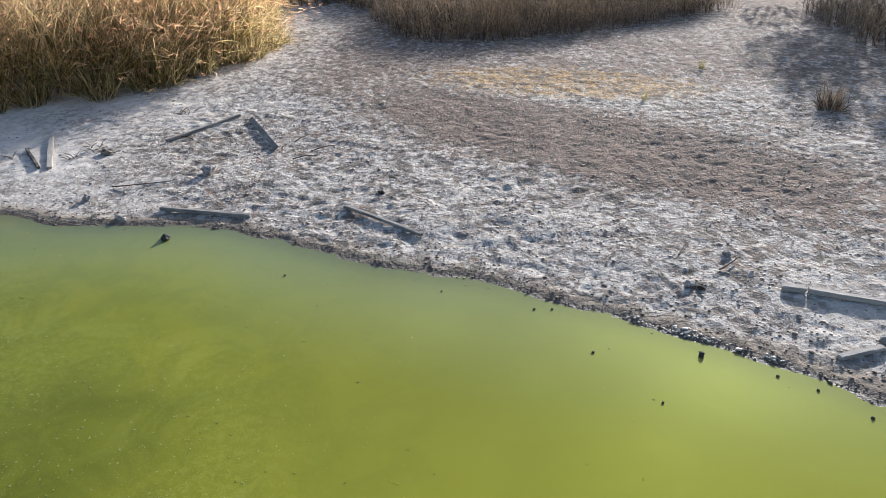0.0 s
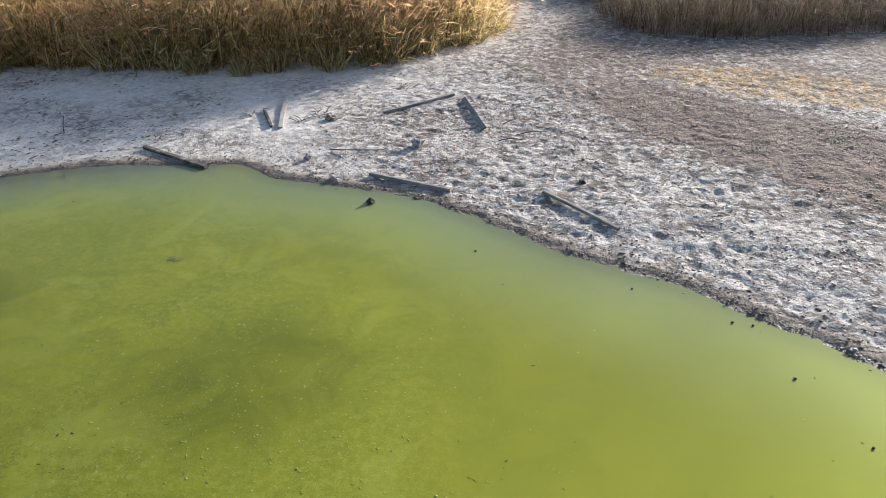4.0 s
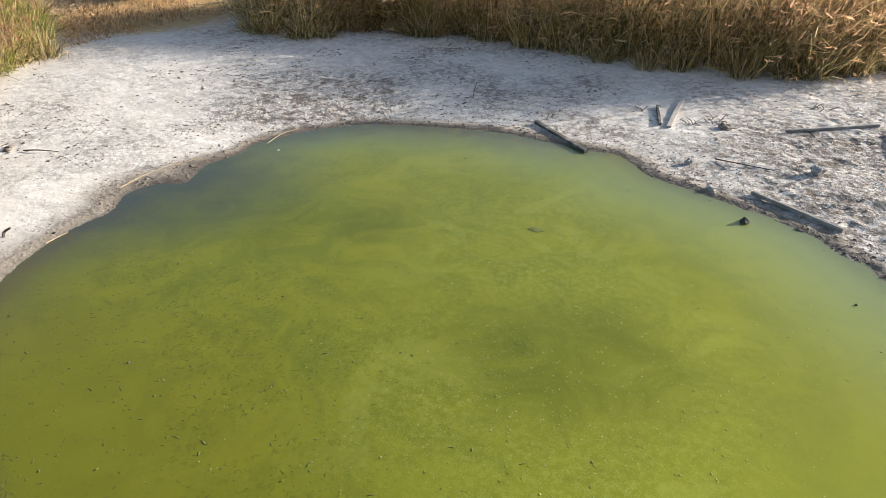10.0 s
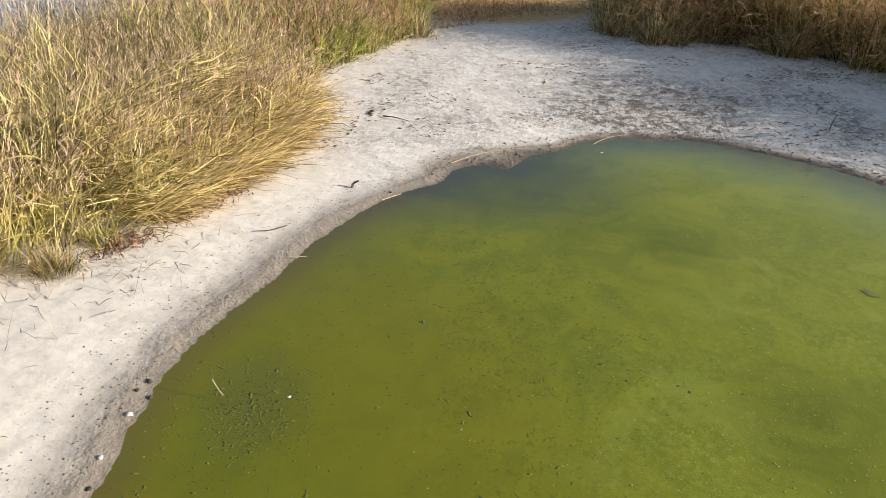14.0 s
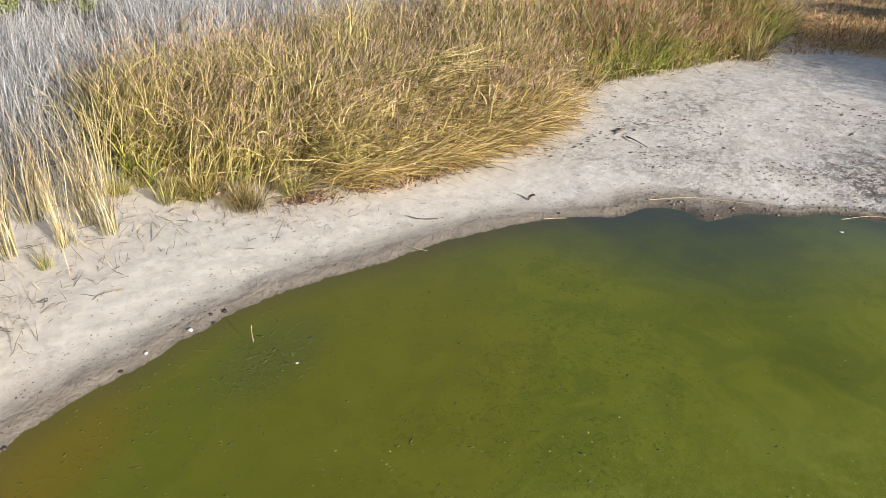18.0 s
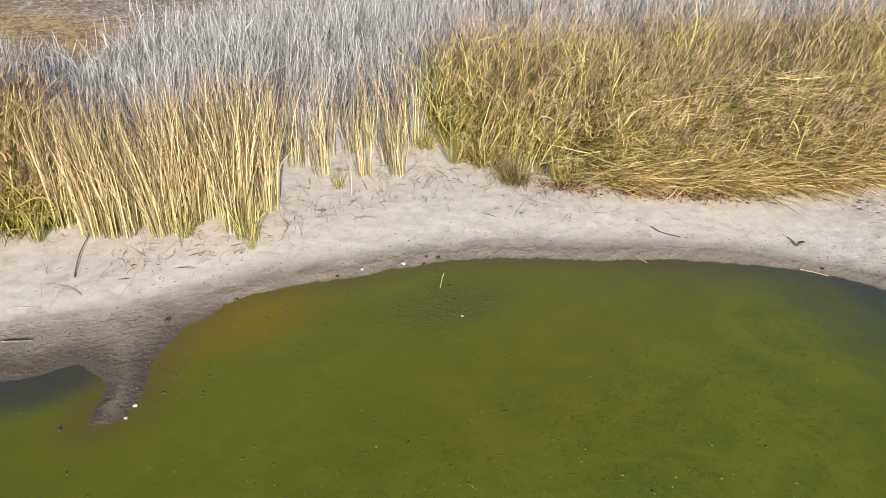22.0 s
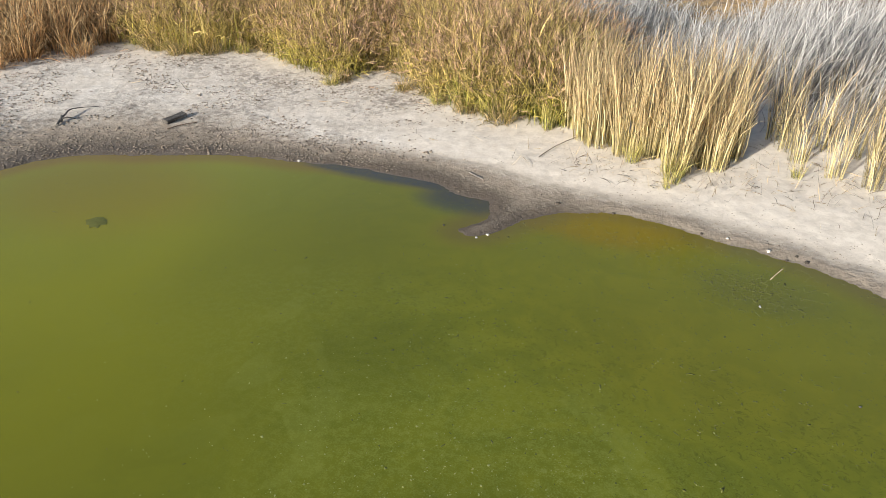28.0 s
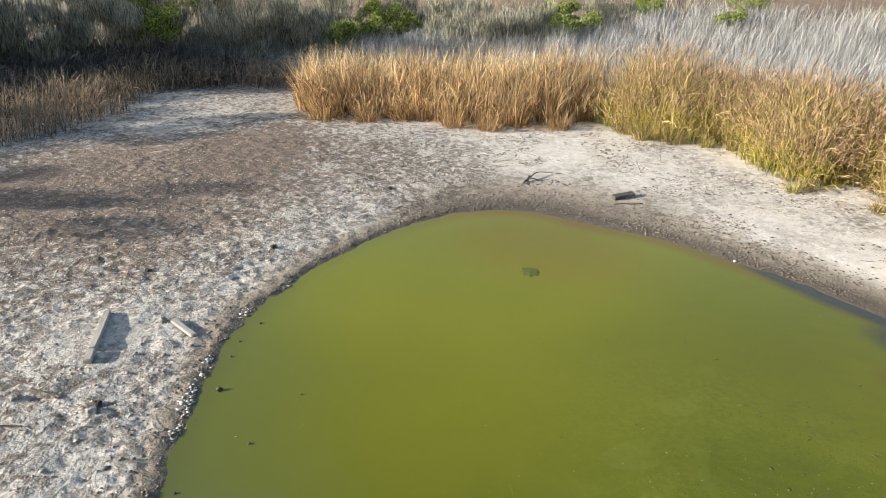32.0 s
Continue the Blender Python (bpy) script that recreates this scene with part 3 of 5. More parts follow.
def reed_bed(name, label, front, back, count, height, material, wind=(-0.5, -0.6), width=0.018, lean=0.22, bend=0.6, depth=2.0, low=0.6, gaps=0.5, leafy=0.62, plumes=0.0, stray=1.7, category="reeds"):
    """A bed of reeds between its front edge and its back edge; denser at the front, in loose clumps that lean together."""
    front = spline(front, 4, False)
    outline = np.concatenate([front, np.array(back, float)])
    q = scatter(outline, int(count * 3.2))
    q = q + 0.5 * (np.random.rand(len(q), 2) - 0.5)
    x, y = q.T
    d = line_distance(x, y, front, False)
    tuft = fractal(x, y, 1.1, 3, 71)
    keep = np.random.rand(len(q)) < (np.exp(-d / depth / 2) + 0.14) * smooth(0.5 - gaps * 0.5, 0.62 - gaps * 0.2, tuft + 0.04 * np.minimum(d, 3))
    q, d, tuft = q[keep][:count], d[keep][:count], tuft[keep][:count]
    n = len(q)
    x, y = q.T
    z = land(x, y, shore_coarse(x, y), False) - 0.03
    h = height * np.random.uniform(low, 1.15, n) * (0.62 + 0.38 * smooth(0, 1.8, d)) * (0.62 + 0.76 * fractal(x, y, 0.5, 3, 77))
    yaw = math.atan2(wind[1], wind[0]) + 2.6 * (fractal(x, y, 0.7, 2, 91) - 0.5) + np.random.normal(0, stray, n)
    tone = np.clip(0.6 * np.random.rand(n) + 0.9 * (fractal(x, y, 0.55, 3, 83) - 0.3), 0, 1)
    tilt = lean * np.random.gamma(1.6, 0.62, n).clip(0, 3.4)
    curve = bend * np.random.gamma(1.5, 0.66, n).clip(0, 3)
    # Two in three are leaves that spring from higher up a stem, shorter and more arched.
    leaf = np.random.rand(n) < leafy
    at = np.where(leaf, np.random.uniform(0.1, 0.68, n), 0.0)
    x = x + np.where(leaf, np.sin(tilt) * h * at * np.cos(yaw), 0)
    y = y + np.where(leaf, np.sin(tilt) * h * at * np.sin(yaw), 0)
    z = z + at * h * np.cos(tilt)
    yaw = np.where(leaf, yaw + np.random.normal(0, 1.2, n), yaw)
    tilt = np.where(leaf, tilt + np.random.uniform(0.1, 0.7, n), tilt)
    curve = np.where(leaf, curve + np.random.gamma(2.0, 0.35, n), curve)
    size = np.where(leaf, np.random.uniform(0.3, 0.5, n), 1.0)
    rows = [x, y, z, h * size, width * np.random.uniform(0.5, 1.4, n), yaw, tilt, curve, tone, at, np.minimum(at + size, 1.0)]
    if plumes:
        # Feathery seed heads: three short strands at the top of some stems.
        pick = np.repeat(np.where(~leaf & (np.random.rand(n) < plumes))[0], 3)
        k = len(pick)
        mean = tilt[pick] + 0.42 * curve[pick]
        px, pz = np.sin(mean) * h[pick] * 0.93, np.cos(mean) * h[pick] * 0.93
        head = [x[pick] + px * np.cos(yaw[pick]), y[pick] + px * np.sin(yaw[pick]), z[pick] + pz, np.random.uniform(0.15, 0.34, k), width * np.random.uniform(0.4, 1.0, k),
                yaw[pick] + np.random.normal(0, 0.5, k), tilt[pick] + 0.7 * curve[pick] + np.random.normal(0, 0.25, k), np.random.uniform(0.0, 0.6, k), np.random.rand(k), np.full(k, 1.4), np.full(k, 1.5)]
        rows = [np.concatenate(pair) for pair in zip(rows, head)]
    m = blade_mesh(name, *rows[:9], material, 0.0, rows[9], rows[10])
    return tagged(new(name, m), label, category, kind="stuff")


N_FRONT = [(-26, 11.2), (-23.1, 12.0), (-23.2, 14.2), (-20, 15.8), (-17.4, 17.2), (-15, 17.5), (-12.5, 18.4), (-9.9, 19.8), (-8.8, 21.4), (-7.7, 23.6), (-7.9, 26), (-8.4, 28.5)]
W_FRONT = [(-10.6, -7.2), (-10.7, -5.7), (-11.2, -4.2), (-12.0, -2.8), (-13.4, -1.6), (-14.7, -0.7), (-16, 0.1), (-17.6, 0.45), (-19.7, 0.25), (-21.3, 0.0), (-22.3, 1.0), (-23.9, 2.1), (-26.4, 3.7), (-29, 4.8), (-31, 5.6)]
SE_FRONT = [(13.6, -8.2), (11.2, -7.9), (9.5, -8.5), (8.5, -9.2), (6.3, -8.0), (4.7, -7.9), (4.1, -9.1), (2.4, -7.9), (0.6, -6.7), (-0.8, -6.75), (-2, -6.5), (-3, -7.5)]
O_FRONT = [(20.5, 0.7), (18.6, 0.0), (17.8, -2.0), (16.0, -3.4), (14.2, -5.8), (13.7, -8.1)]
E_FRONT = [(12.7, 32), (12.2, 27), (12.6, 24), (14.5, 19), (18, 14), (20, 10.9), (21, 9.3), (22.5, 7.5), (25, 6.3), (27.5, 4.3), (27, 2), (25.5, -0.7)]

W_BED = [(-10.6, -7.2), (-10.75, -5.7), (-11.4, -4.4), (-12.3, -3.1), (-13.7, -2.0), (-15.0, -1.2), (-16.3, -0.5), (-17.8, -0.1), (-19.8, -0.05), (-21.3, -0.1), (-22.3, 1.0), (-23.9, 2.1), (-26.4, 3.7), (-29, 4.8), (-31, 5.6)]
reed_bed("reed_bed", "tall green-based reeds with tan tips", N_FRONT, [(-12.5, 30), (-16, 25), (-22, 22), (-28, 19), (-30, 12)], 33000, 3.6, OLIVE, wind=(0.75, -0.35), depth=2.1, width=0.027, lean=0.3, bend=0.9, stray=1.0, plumes=0.8)
reed_bed("reed_bed", "golden-green reed grass beside the pale mud", W_BED, [(-34, 1), (-28, -5), (-22, -7.5), (-16, -9.5), (-12, -9.5)], 50000, 2.4, GOLD, wind=(-0.9, 0.25), depth=2.2, width=0.021, lean=0.38, bend=0.8, stray=0.9, plumes=0.7)
reed_bed("reed_bed", "olive and brown reeds edging the pale mud", SE_FRONT, [(-2.5, -10.5), (3, -12.5), (9, -13.6), (15, -12.5)], 43000, 2.4, TAWNY, depth=2.0, width=0.0225, lean=0.28, bend=0.8, plumes=0.8)
reed_bed("reed_bed", "dense upright orange dried cattail reeds", O_FRONT, [(16.5, -11), (19.5, -8.5), (22.5, -3), (23, 0)], 18000, 2.25, ORANGE, width=0.025, lean=0.14, bend=1.0, gaps=0.7, leafy=0.5)
reed_bed("reed_bed", "brown dead reeds standing in the shade", E_FRONT, [(29, -2), (31, 5), (26, 10), (22, 15), (18, 20), (15.5, 26), (15.5, 32)], 12000, 1.6, BROWN, depth=3.0, width=0.022, lean=0.25, bend=0.7, gaps=0.4)
reed_bed("reed_bed", "grey-tan dried reeds along a sandy path", [(-6.5, 33), (-4.9, 29.7), (-3.1, 26.2), (-1.2, 25.3), (2.7, 26.7), (6, 28.6), (10, 31.4)], [(9, 36), (-4, 37)], 20000, 1.9, BROWN, depth=3.0, width=0.018, lean=0.25, bend=0.7)
reed_bed("reed_bed", "brown dead reeds closing off the path", [(-10.5, 31), (-8, 32), (-6, 33)], [(-5, 38), (-14, 38)], 5000, 1.7, BROWN, depth=3.0, width=0.024)
reed_bed("reed_bed", "silvery grey dead reeds behind the grass", [(-33, -3), (-24, -7.5), (-18, -9), (-12, -8.8), (-10, -8.3), (-8, -8.3), (-6.5, -8.2), (-4, -8.8), (-1.5, -10), (3, -12.5), (9, -13.6), (15, -12.6), (20, -9), (24, -3)],
         [(31, -6), (38, -20), (30, -36), (12, -34), (2, -26), (-3, -17), (-10, -22), (-24, -21), (-36, -14)], 85000, 1.8, GREY, wind=(-0.8, -0.5), depth=7.0, width=0.026, lean=0.2, bend=0.45, gaps=0.12, leafy=0.35, stray=0.8)
reed_bed("reed_bed", "tangled grey lodged reeds on the bank", [(24, -3), (27, -0.5), (31, 0)], [(42, 3), (42, -4), (40, -18), (31, -20), (24, -10)], 24000, 1.5, GREY, depth=12.0, width=0.024, lean=0.7, bend=1.0, gaps=0.4, stray=0.6)
# Same tangle as the grey bed; its darkness is painted shade.
reed_bed("reed_bed", "tangled grey dead reeds with the bank's shade painted into their colour", [(27.5, 1), (28, 3), (28.5, 5), (26, 9), (22, 14.5), (18.5, 19)], [(26, 24), (34, 20), (42, 12), (42, 4), (33, 0)], 30000, 1.5, SHADED, depth=12.0, width=0.03, lean=0.6, bend=1.0, gaps=0.6, stray=0.8)
reed_bed("reed_bed", "rust-red seeding reeds at the end of the bed", [(-11.5, 20.2), (-9.7, 20.6), (-8.7, 22.0), (-7.9, 24.0), (-8.2, 26.5)], [(-10.5, 27), (-12, 23)], 5000, 2.7, reed_material("rusty_reed", (0.12, 0.13, 0.03), (0.34, 0.20, 0.09), (0.46, 0.22, 0.12), (0.42, 0.27, 0.14), 0.4), depth=2.0, width=0.014)
reed_bed("reed_bed", "fresh green reeds among the golden grass", [(-20.4, -0.3), (-22.3, 1.15), (-23.7, 2.25), (-26.0, 3.9), (-28.4, 5.0)], [(-31, 2.8), (-27, -0.2), (-22, -2.0)], 11000, 2.3, reed_material("fresh_reed", (0.07, 0.13, 0.014), (0.20, 0.28, 0.035), (0.34, 0.34, 0.08), (0.42, 0.34, 0.13), 0.4, (0.42, 0.22, 0.13)), depth=2.0, width=0.024, plumes=0.5)
reed_bed("reed_bed", "green-bottomed reeds beside the straw cattails", [(1.6, -7.6), (0.4, -6.9), (-0.9, -6.9), (-2.1, -6.6)], [(-2.4, -8), (0.5, -8.4)], 5000, 1.7, reed_material("fresh_reed", (0.05, 0.10, 0.012), (0.20, 0.24, 0.035), (0.36, 0.30, 0.09), (0.40, 0.32, 0.12)), depth=1.5, width=0.02)


# ---- helpers for things ----
def part(name, bm, material, parent, label=""):
    """Links a bmesh as one mesh under a thing or a part."""
    m = bpy.data.meshes.new(name)
    bm.to_mesh(m)
    bm.free()
    m.materials.append(material)
    ob = new(name, m)
    ob.parent = parent
    if label:
        ob["label"] = label
    return ob


def thing(name, data, label, category, group="", at=None):
    ob = tagged(new(name, data), label, category, group)
    if at is not None:
        ob.matrix_world = at
    return ob


def ground_z(x, y):
    return float(land_at(x, y)[0])


def sweep(bm, path, radii, sides=6):
    """A tapered round limb along a path."""
    path = [Vector([float(c) for c in p]) for p in path]
    rings = []
    for k, p in enumerate(path):
        ahead = (path[min(k + 1, len(path) - 1)] - path[max(k - 1, 0)]).normalized()
        a = ahead.orthogonal().normalized()
        b = ahead.cross(a)
        rings.append([bm.verts.new(p + float(radii[k]) * (math.cos(2 * math.pi * s / sides) * a + math.sin(2 * math.pi * s / sides) * b)) for s in range(sides)])
    for r, q in zip(rings, rings[1:]):
        turn = min(range(sides), key=lambda j: (q[j].co - r[0].co).length)
        for s in range(sides):
            bm.faces.new((r[s], r[(s + 1) % sides], q[(s + 1 + turn) % sides], q[(s + turn) % sides]))
    bm.faces.new(rings[0][::-1])
    bm.faces.new(rings[-1])
    return bm


# ---- planks ----
def plank_mesh(length, width, thick, seed, split=0.0):
    """A worn board, long in x, with rounded edges, a slight warp and a ragged end."""
    rng = random.Random(seed)
    bm = bmesh.new()
    bmesh.ops.create_cube(bm, size=1.0, matrix=Matrix.Diagonal((length, width, thick, 1)))
    along = [e for e in bm.edges if abs(e.verts[0].co.x - e.verts[1].co.x) > length * 0.5]
    bmesh.ops.subdivide_edges(bm, edges=along, cuts=9, use_grid_fill=True)
    bmesh.ops.bevel(bm, geom=[e for e in bm.edges if e.is_manifold and e.calc_face_angle(0) > 1.0], offset=min(0.012, thick * 0.2), segments=2, affect="EDGES")
    warp, twist = rng.uniform(-0.008, 0.008), rng.uniform(-0.06, 0.06)
    for v in bm.verts:
        u = v.co.x / length
        v.co.z += warp * (1 - 4 * u * u) + twist * u * v.co.y
        v.co.y += 0.005 * math.sin(5 * u + seed)
        v.co += 0.005 * noise.noise_vector(v.co * 14 + Vector((seed, 0, 0)))
        if abs(u) > 0.49:
            v.co.x += 0.02 * noise.noise(v.co * 30 + Vector((0, seed, 0)))
    bmesh.ops.translate(bm, verts=bm.verts, vec=(0, 0, thick / 2))
    return bm


def plank(label, p, q, width, thick, material, seed, lift=(0.0, 0.0), roll=0.0):
    """A loose board lying on the mud from p to q."""
    (ax, ay), (bx, by) = p, q
    az, bz = ground_z(ax, ay) + lift[0], ground_z(bx, by) + lift[1]
    a, b = Vector((ax, ay, az)), Vector((bx, by, bz))
    m = bpy.data.meshes.new("timber_plank")
    bm = plank_mesh((b - a).length, width, thick, seed)
    bm.to_mesh(m)
    bm.free()
    m.materials.append(material)
    turn = (b - a).to_track_quat("X", "Z").to_matrix().to_4x4()
    return thing("timber_plank", m, label, "plank", "planks strewn on the mud", Matrix.Translation((a + b) / 2 + Vector((0, 0, 0.004))) @ turn @ pose(0, 0, 0, roll))


plank("weathered grey timber beam lying at the water's edge", (-6.2, 12.42), (-4.34, 12.19), 0.085, 0.075, TIMBER_GREY, 1)
plank("grey timber beam lying on cracked pale mud", (-2.58, 12.55), (-0.98, 11.53), 0.085, 0.06, TIMBER_GREY, 2)
plank("wide grey board tipped on its edge over mud", (-5.85, 17.26), (-4.68, 15.4), 0.13, 0.05, TIMBER_GREY, 3, lift=(0.03, 0.03), roll=38)
plank("long thin grey batten lying across the mud", (-7.46, 15.8), (-6.22, 17.55), 0.075, 0.06, TIMBER_GREY, 4)
plank("pale weathered board lying beside a dark broken stake", (-10.4, 16.0), (-9.44, 14.17), 0.12, 0.05, TIMBER, 5)
plank("dark rotten stake lying beside a pale board", (-10.55, 15.2), (-9.68, 14.16), 0.07, 0.07, TIMBER_DARK, 6)
plank("dark wet beam slanting from the bank into green water", (-11.82, 12.22), (-9.78, 11.76), 0.12, 0.07, TIMBER_DARK, 7, lift=(0.0, 0.03))
plank("pale weathered beam with a split end on dry mud", (6.4, 9.45), (5.12, 9.84), 0.11, 0.08, TIMBER, 8)
plank("short offcut butted against a longer beam", (5.1, 9.86), (4.77, 9.95), 0.13, 0.08, TIMBER, 9)
plank("short pale board lying on the mud near the water", (5.65, 8.5), (4.99, 8.29), 0.11, 0.06, TIMBER, 10)
plank("short grey box-shaped timber tipped on the mud", (6.85, -2.8), (6.79, -3.45), 0.17, 0.11, TIMBER_DARK, 11, roll=12)

# ---- branches and sticks ----


def stick(name, label, points, r0, r1, material, category="stick", group=""):
    """A thin crooked stick through the points (x, y, height over the ground)."""
    pts = spline([(x, y, ground_z(x, y) + z) for x, y, z in points], 4, False)
    bm = bmesh.new()
    sweep(bm, pts, list(np.linspace(r0, r1, len(pts))), 5)
    m = bpy.data.meshes.new(name)
    bm.to_mesh(m)
    bm.free()
    m.materials.append(material)
    return thing(name, m, label, category, group)


drift = thing("driftwood_branch", None, "dark twisted driftwood branch with a long curved stem", "branch")
drift.location = (9.3, -1.9, ground_z(9.3, -1.9))
for nm, pts, r0, r1 in (("stem", [(-0.25, 0.45, 0.03), (-0.05, 0.15, 0.1), (0.1, -0.2, 0.16), (0.3, -0.6, 0.2), (0.25, -1.1, 0.12), (0.02, -1.6, 0.02)], 0.045, 0.012),
                        ("fork", [(-0.02, 0.1, 0.1), (-0.18, -0.05, 0.16), (-0.3, -0.25, 0.03)], 0.04, 0.02), ("knot", [(-0.1, 0.2, 0.02), (-0.03, 0.05, 0.14), (0.08, -0.05, 0.2)], 0.07, 0.03)):
    part(nm, sweep(bmesh.new(), [tuple(v) for v in spline(pts, 4, False)], list(np.linspace(r0, r1, 4 * len(pts) - 3)), 6), TIMBER_DARK, drift)
drift.scale = (0.75, 0.75, 0.6)
stick("stick", "thin straight stick lying beside a short timber", [(6.55, -2.55, 0.03), (6.35, -2.9, 0.04), (6.18, -3.2, 0.02)], 0.018, 0.012, TWIG)
stick("stick", "short pale stick on damp mud", [(-1.12, -3.26, 0.02), (-1.3, -3.16, 0.03), (-1.5, -3.07, 0.01)], 0.014, 0.009, TIMBER_DARK)
stick("stick", "long thin dark stick lying on pale sand", [(-2.26, -4.55, 0.02), (-2.45, -5.3, 0.04), (-2.74, -6.09, 0.03)], 0.011, 0.007, TWIG)
stick("twig", "thin upright twig standing in pale mud", [(-14.3, 12.3, 0.0), (-14.3, 12.33, 0.18), (-14.26, 12.4, 0.42)], 0.012, 0.005, TWIG, "twig")
stick("twig", "dark crooked twig on the white crust", [(-17.55, 2.0, 0.03), (-17.3, 2.25, 0.06), (-17.05, 2.6, 0.02)], 0.022, 0.008, TWIG, "twig")
stick("twig", "short black charred stub on pale mud", [(-13.42, 0.86, 0.0), (-13.46, 0.9, 0.08), (-13.4, 1.0, 0.15)], 0.03, 0.02, TWIG, "twig")
stick("reed_stalk", "pale dry reed stalk at the waterline", [(-12.78, 1.4, 0.02), (-12.88, 1.6, 0.03), (-12.98, 1.8, 0.03)], 0.008, 0.005, STALK, "stalk")
stick("reed_stalk", "pale dry reed stalk reaching over the water", [(-10.7, -0.5, 0.03), (-10.68, -0.35, 0.06), (-10.72, -0.12, 0.07)], 0.008, 0.005, STALK, "stalk")
stick("reed_stalk", "short pale stalk poking out of shallow water", [(-7.22, -1.24, 0.2), (-7.28, -1.3, 0.26), (-7.36, -1.36, 0.34)], 0.009, 0.006, STALK, "stalk")
stick("reed_stalk", "long pale reed stalk lying on the shore", [(-14.35, 3.1, 0.02), (-14.75, 3.9, 0.03), (-14.9, 5.0, 0.02)], 0.009, 0.006, STALK, "stalk")
stick("reed_stalk", "pale reed stalk lying along the waterline", [(-14.95, 6.6, 0.03), (-15.2, 7.1, 0.04), (-15.25, 7.6, 0.03)], 0.007, 0.005, STALK, "stalk")
stick("twig", "thin dark twig curving over pale sand", [(-11.9, -0.45, 0.02), (-11.7, -0.7, 0.06), (-11.75, -1.05, 0.02)], 0.012, 0.006, TWIG, "twig")
stick("stick", "dark stick lying flat on dry mud", [(-7.6, 13.3, 0.03), (-7.1, 13.42, 0.05), (-6.5, 13.7, 0.02)], 0.014, 0.007, TWIG)
stick("stick", "short dark stick half sunk in dry mud", [(3.95, 10.45, 0.02), (4.1, 10.55, 0.05), (4.3, 10.75, 0.06)], 0.016, 0.01, TWIG)

ROOT = timber_material("brown_root", (0.14, 0.10, 0.075), (0.32, 0.25, 0.19))
rng = random.Random(12)


def snag(label, x, y, arms, size):
    """Broken roots sticking out of a knot of earth."""
    top = thing("root_snag", None, label, "driftwood", "broken roots on the flats", pose(x, y, ground_z(x, y) - 0.02))
    for _ in range(arms):
        a, r, bx, by = rng.uniform(0, 6.28), size * rng.uniform(0.3, 0.8), rng.uniform(-0.5, 0.5) * size, rng.uniform(-0.5, 0.5) * size
        up = size * rng.uniform(0.05, 0.45)
        path = [(bx, by, 0), (bx + 0.5 * r * math.cos(a), by + 0.5 * r * math.sin(a), 0.6 * up), (bx + r * math.cos(a + 0.3), by + r * math.sin(a + 0.3), up)]
        part("root", sweep(bmesh.new(), path, [0.011, 0.009, 0.005], 5), ROOT, top)
    return top


snag("brown tangle of roots and earth on dry mud", -7.75, 17.75, 12, 0.34)
snag("low brown brush of broken roots beside a pale board", -9.0, 15.3, 14, 0.42)
snag("broken brown root ends beside a pale board", -9.2, 14.75, 8, 0.32)
snag("dark broken root ends beside a dark stake", -10.6, 14.7, 8, 0.34)
snag("small brown root knot on dry mud", -8.5, 15.15, 6, 0.24)
for x, y, dx, dy in ((-4.2, 14.9, 0.5, 0.2), (-3.9, 15.4, 0.6, 0.35), (-4.4, 15.9, 0.3, 0.4), (3.4, 10.9, 0.3, 0.5), (-1.9, 14.0, 0.25, -0.3), (-6.9, 16.0, -0.35, 0.1)):
    stick("twig", "thin brown twig lying on broken mud", [(x, y, 0.01), (x + 0.5 * dx, y + 0.5 * dy + 0.03, 0.04), (x + dx, y + dy, 0.02)], 0.012, 0.006, TWIG, "twig", "twigs on the northern flat")

# ---- stones ----
CLOD_DARK = stone_material("black_mud_clod", (0.03, 0.025, 0.02), (0.09, 0.075, 0.06))


def stone(label, x, y, size, material, seed, squash=0.7, sink=0.25, z=None, spike=0.0, group="stones round the pond"):
    """A lumpy stone; spike draws it up into a blunt point."""
    bm = bmesh.new()
    bmesh.ops.create_icosphere(bm, subdivisions=2 if size < 0.12 else 3, radius=size / 2)
    off = Vector((seed * 3.7, seed * 1.3, 0))
    for v in bm.verts:
        n = v.co.normalized()
        v.co *= 1 + 0.55 * (noise.noise(n * 1.3 + off)) + 0.2 * noise.noise(n * 3.1 + off)
        v.co.z *= squash
        if spike and n.z > 0:
            v.co.z += spike * size * n.z**2
            v.co.x *= 1 - 0.5 * n.z
            v.co.y *= 1 - 0.5 * n.z
    m = bpy.data.meshes.new("stone")
    bm.to_mesh(m)
    bm.free()
    for f in m.polygons:
        f.use_smooth = size < 0.1
    m.materials.append(material)
    base = ground_z(x, y) if z is None else z
    return thing("stone", m, label, "stone", group, Matrix.Translation((x, y, base + size * squash * (0.5 - sink))) @ pose(0, 0, 0, 0, 0, seed * 47))


stone("grey pointed rock standing in green shallows", -5.66, 11.33, 0.17, STONE_DARK, 1, 0.6, 0.2, 0.0, 0.12)
stone("pale rounded rock on the mud throwing a long shadow", -5.83, 14.1, 0.24, STONE, 2, 0.75, 0.2)
stone("pale grey rock sitting at the waterline", -6.86, 12.07, 0.2, STONE, 3, 0.5)
stone("dark earth-caked rock on dry mud", -8.56, 15.1, 0.28, CLOD, 4, 0.55)
stone("small dark rock casting a shadow on the mud", -7.88, 12.8, 0.16, STONE, 6, 0.9)
stone("small grey rock on crusted mud", 3.39, 10.05, 0.15, STONE, 7, 0.7)
stone("grey rock lump beside a thin stick", 4.2, 10.95, 0.13, STONE, 8, 0.7)
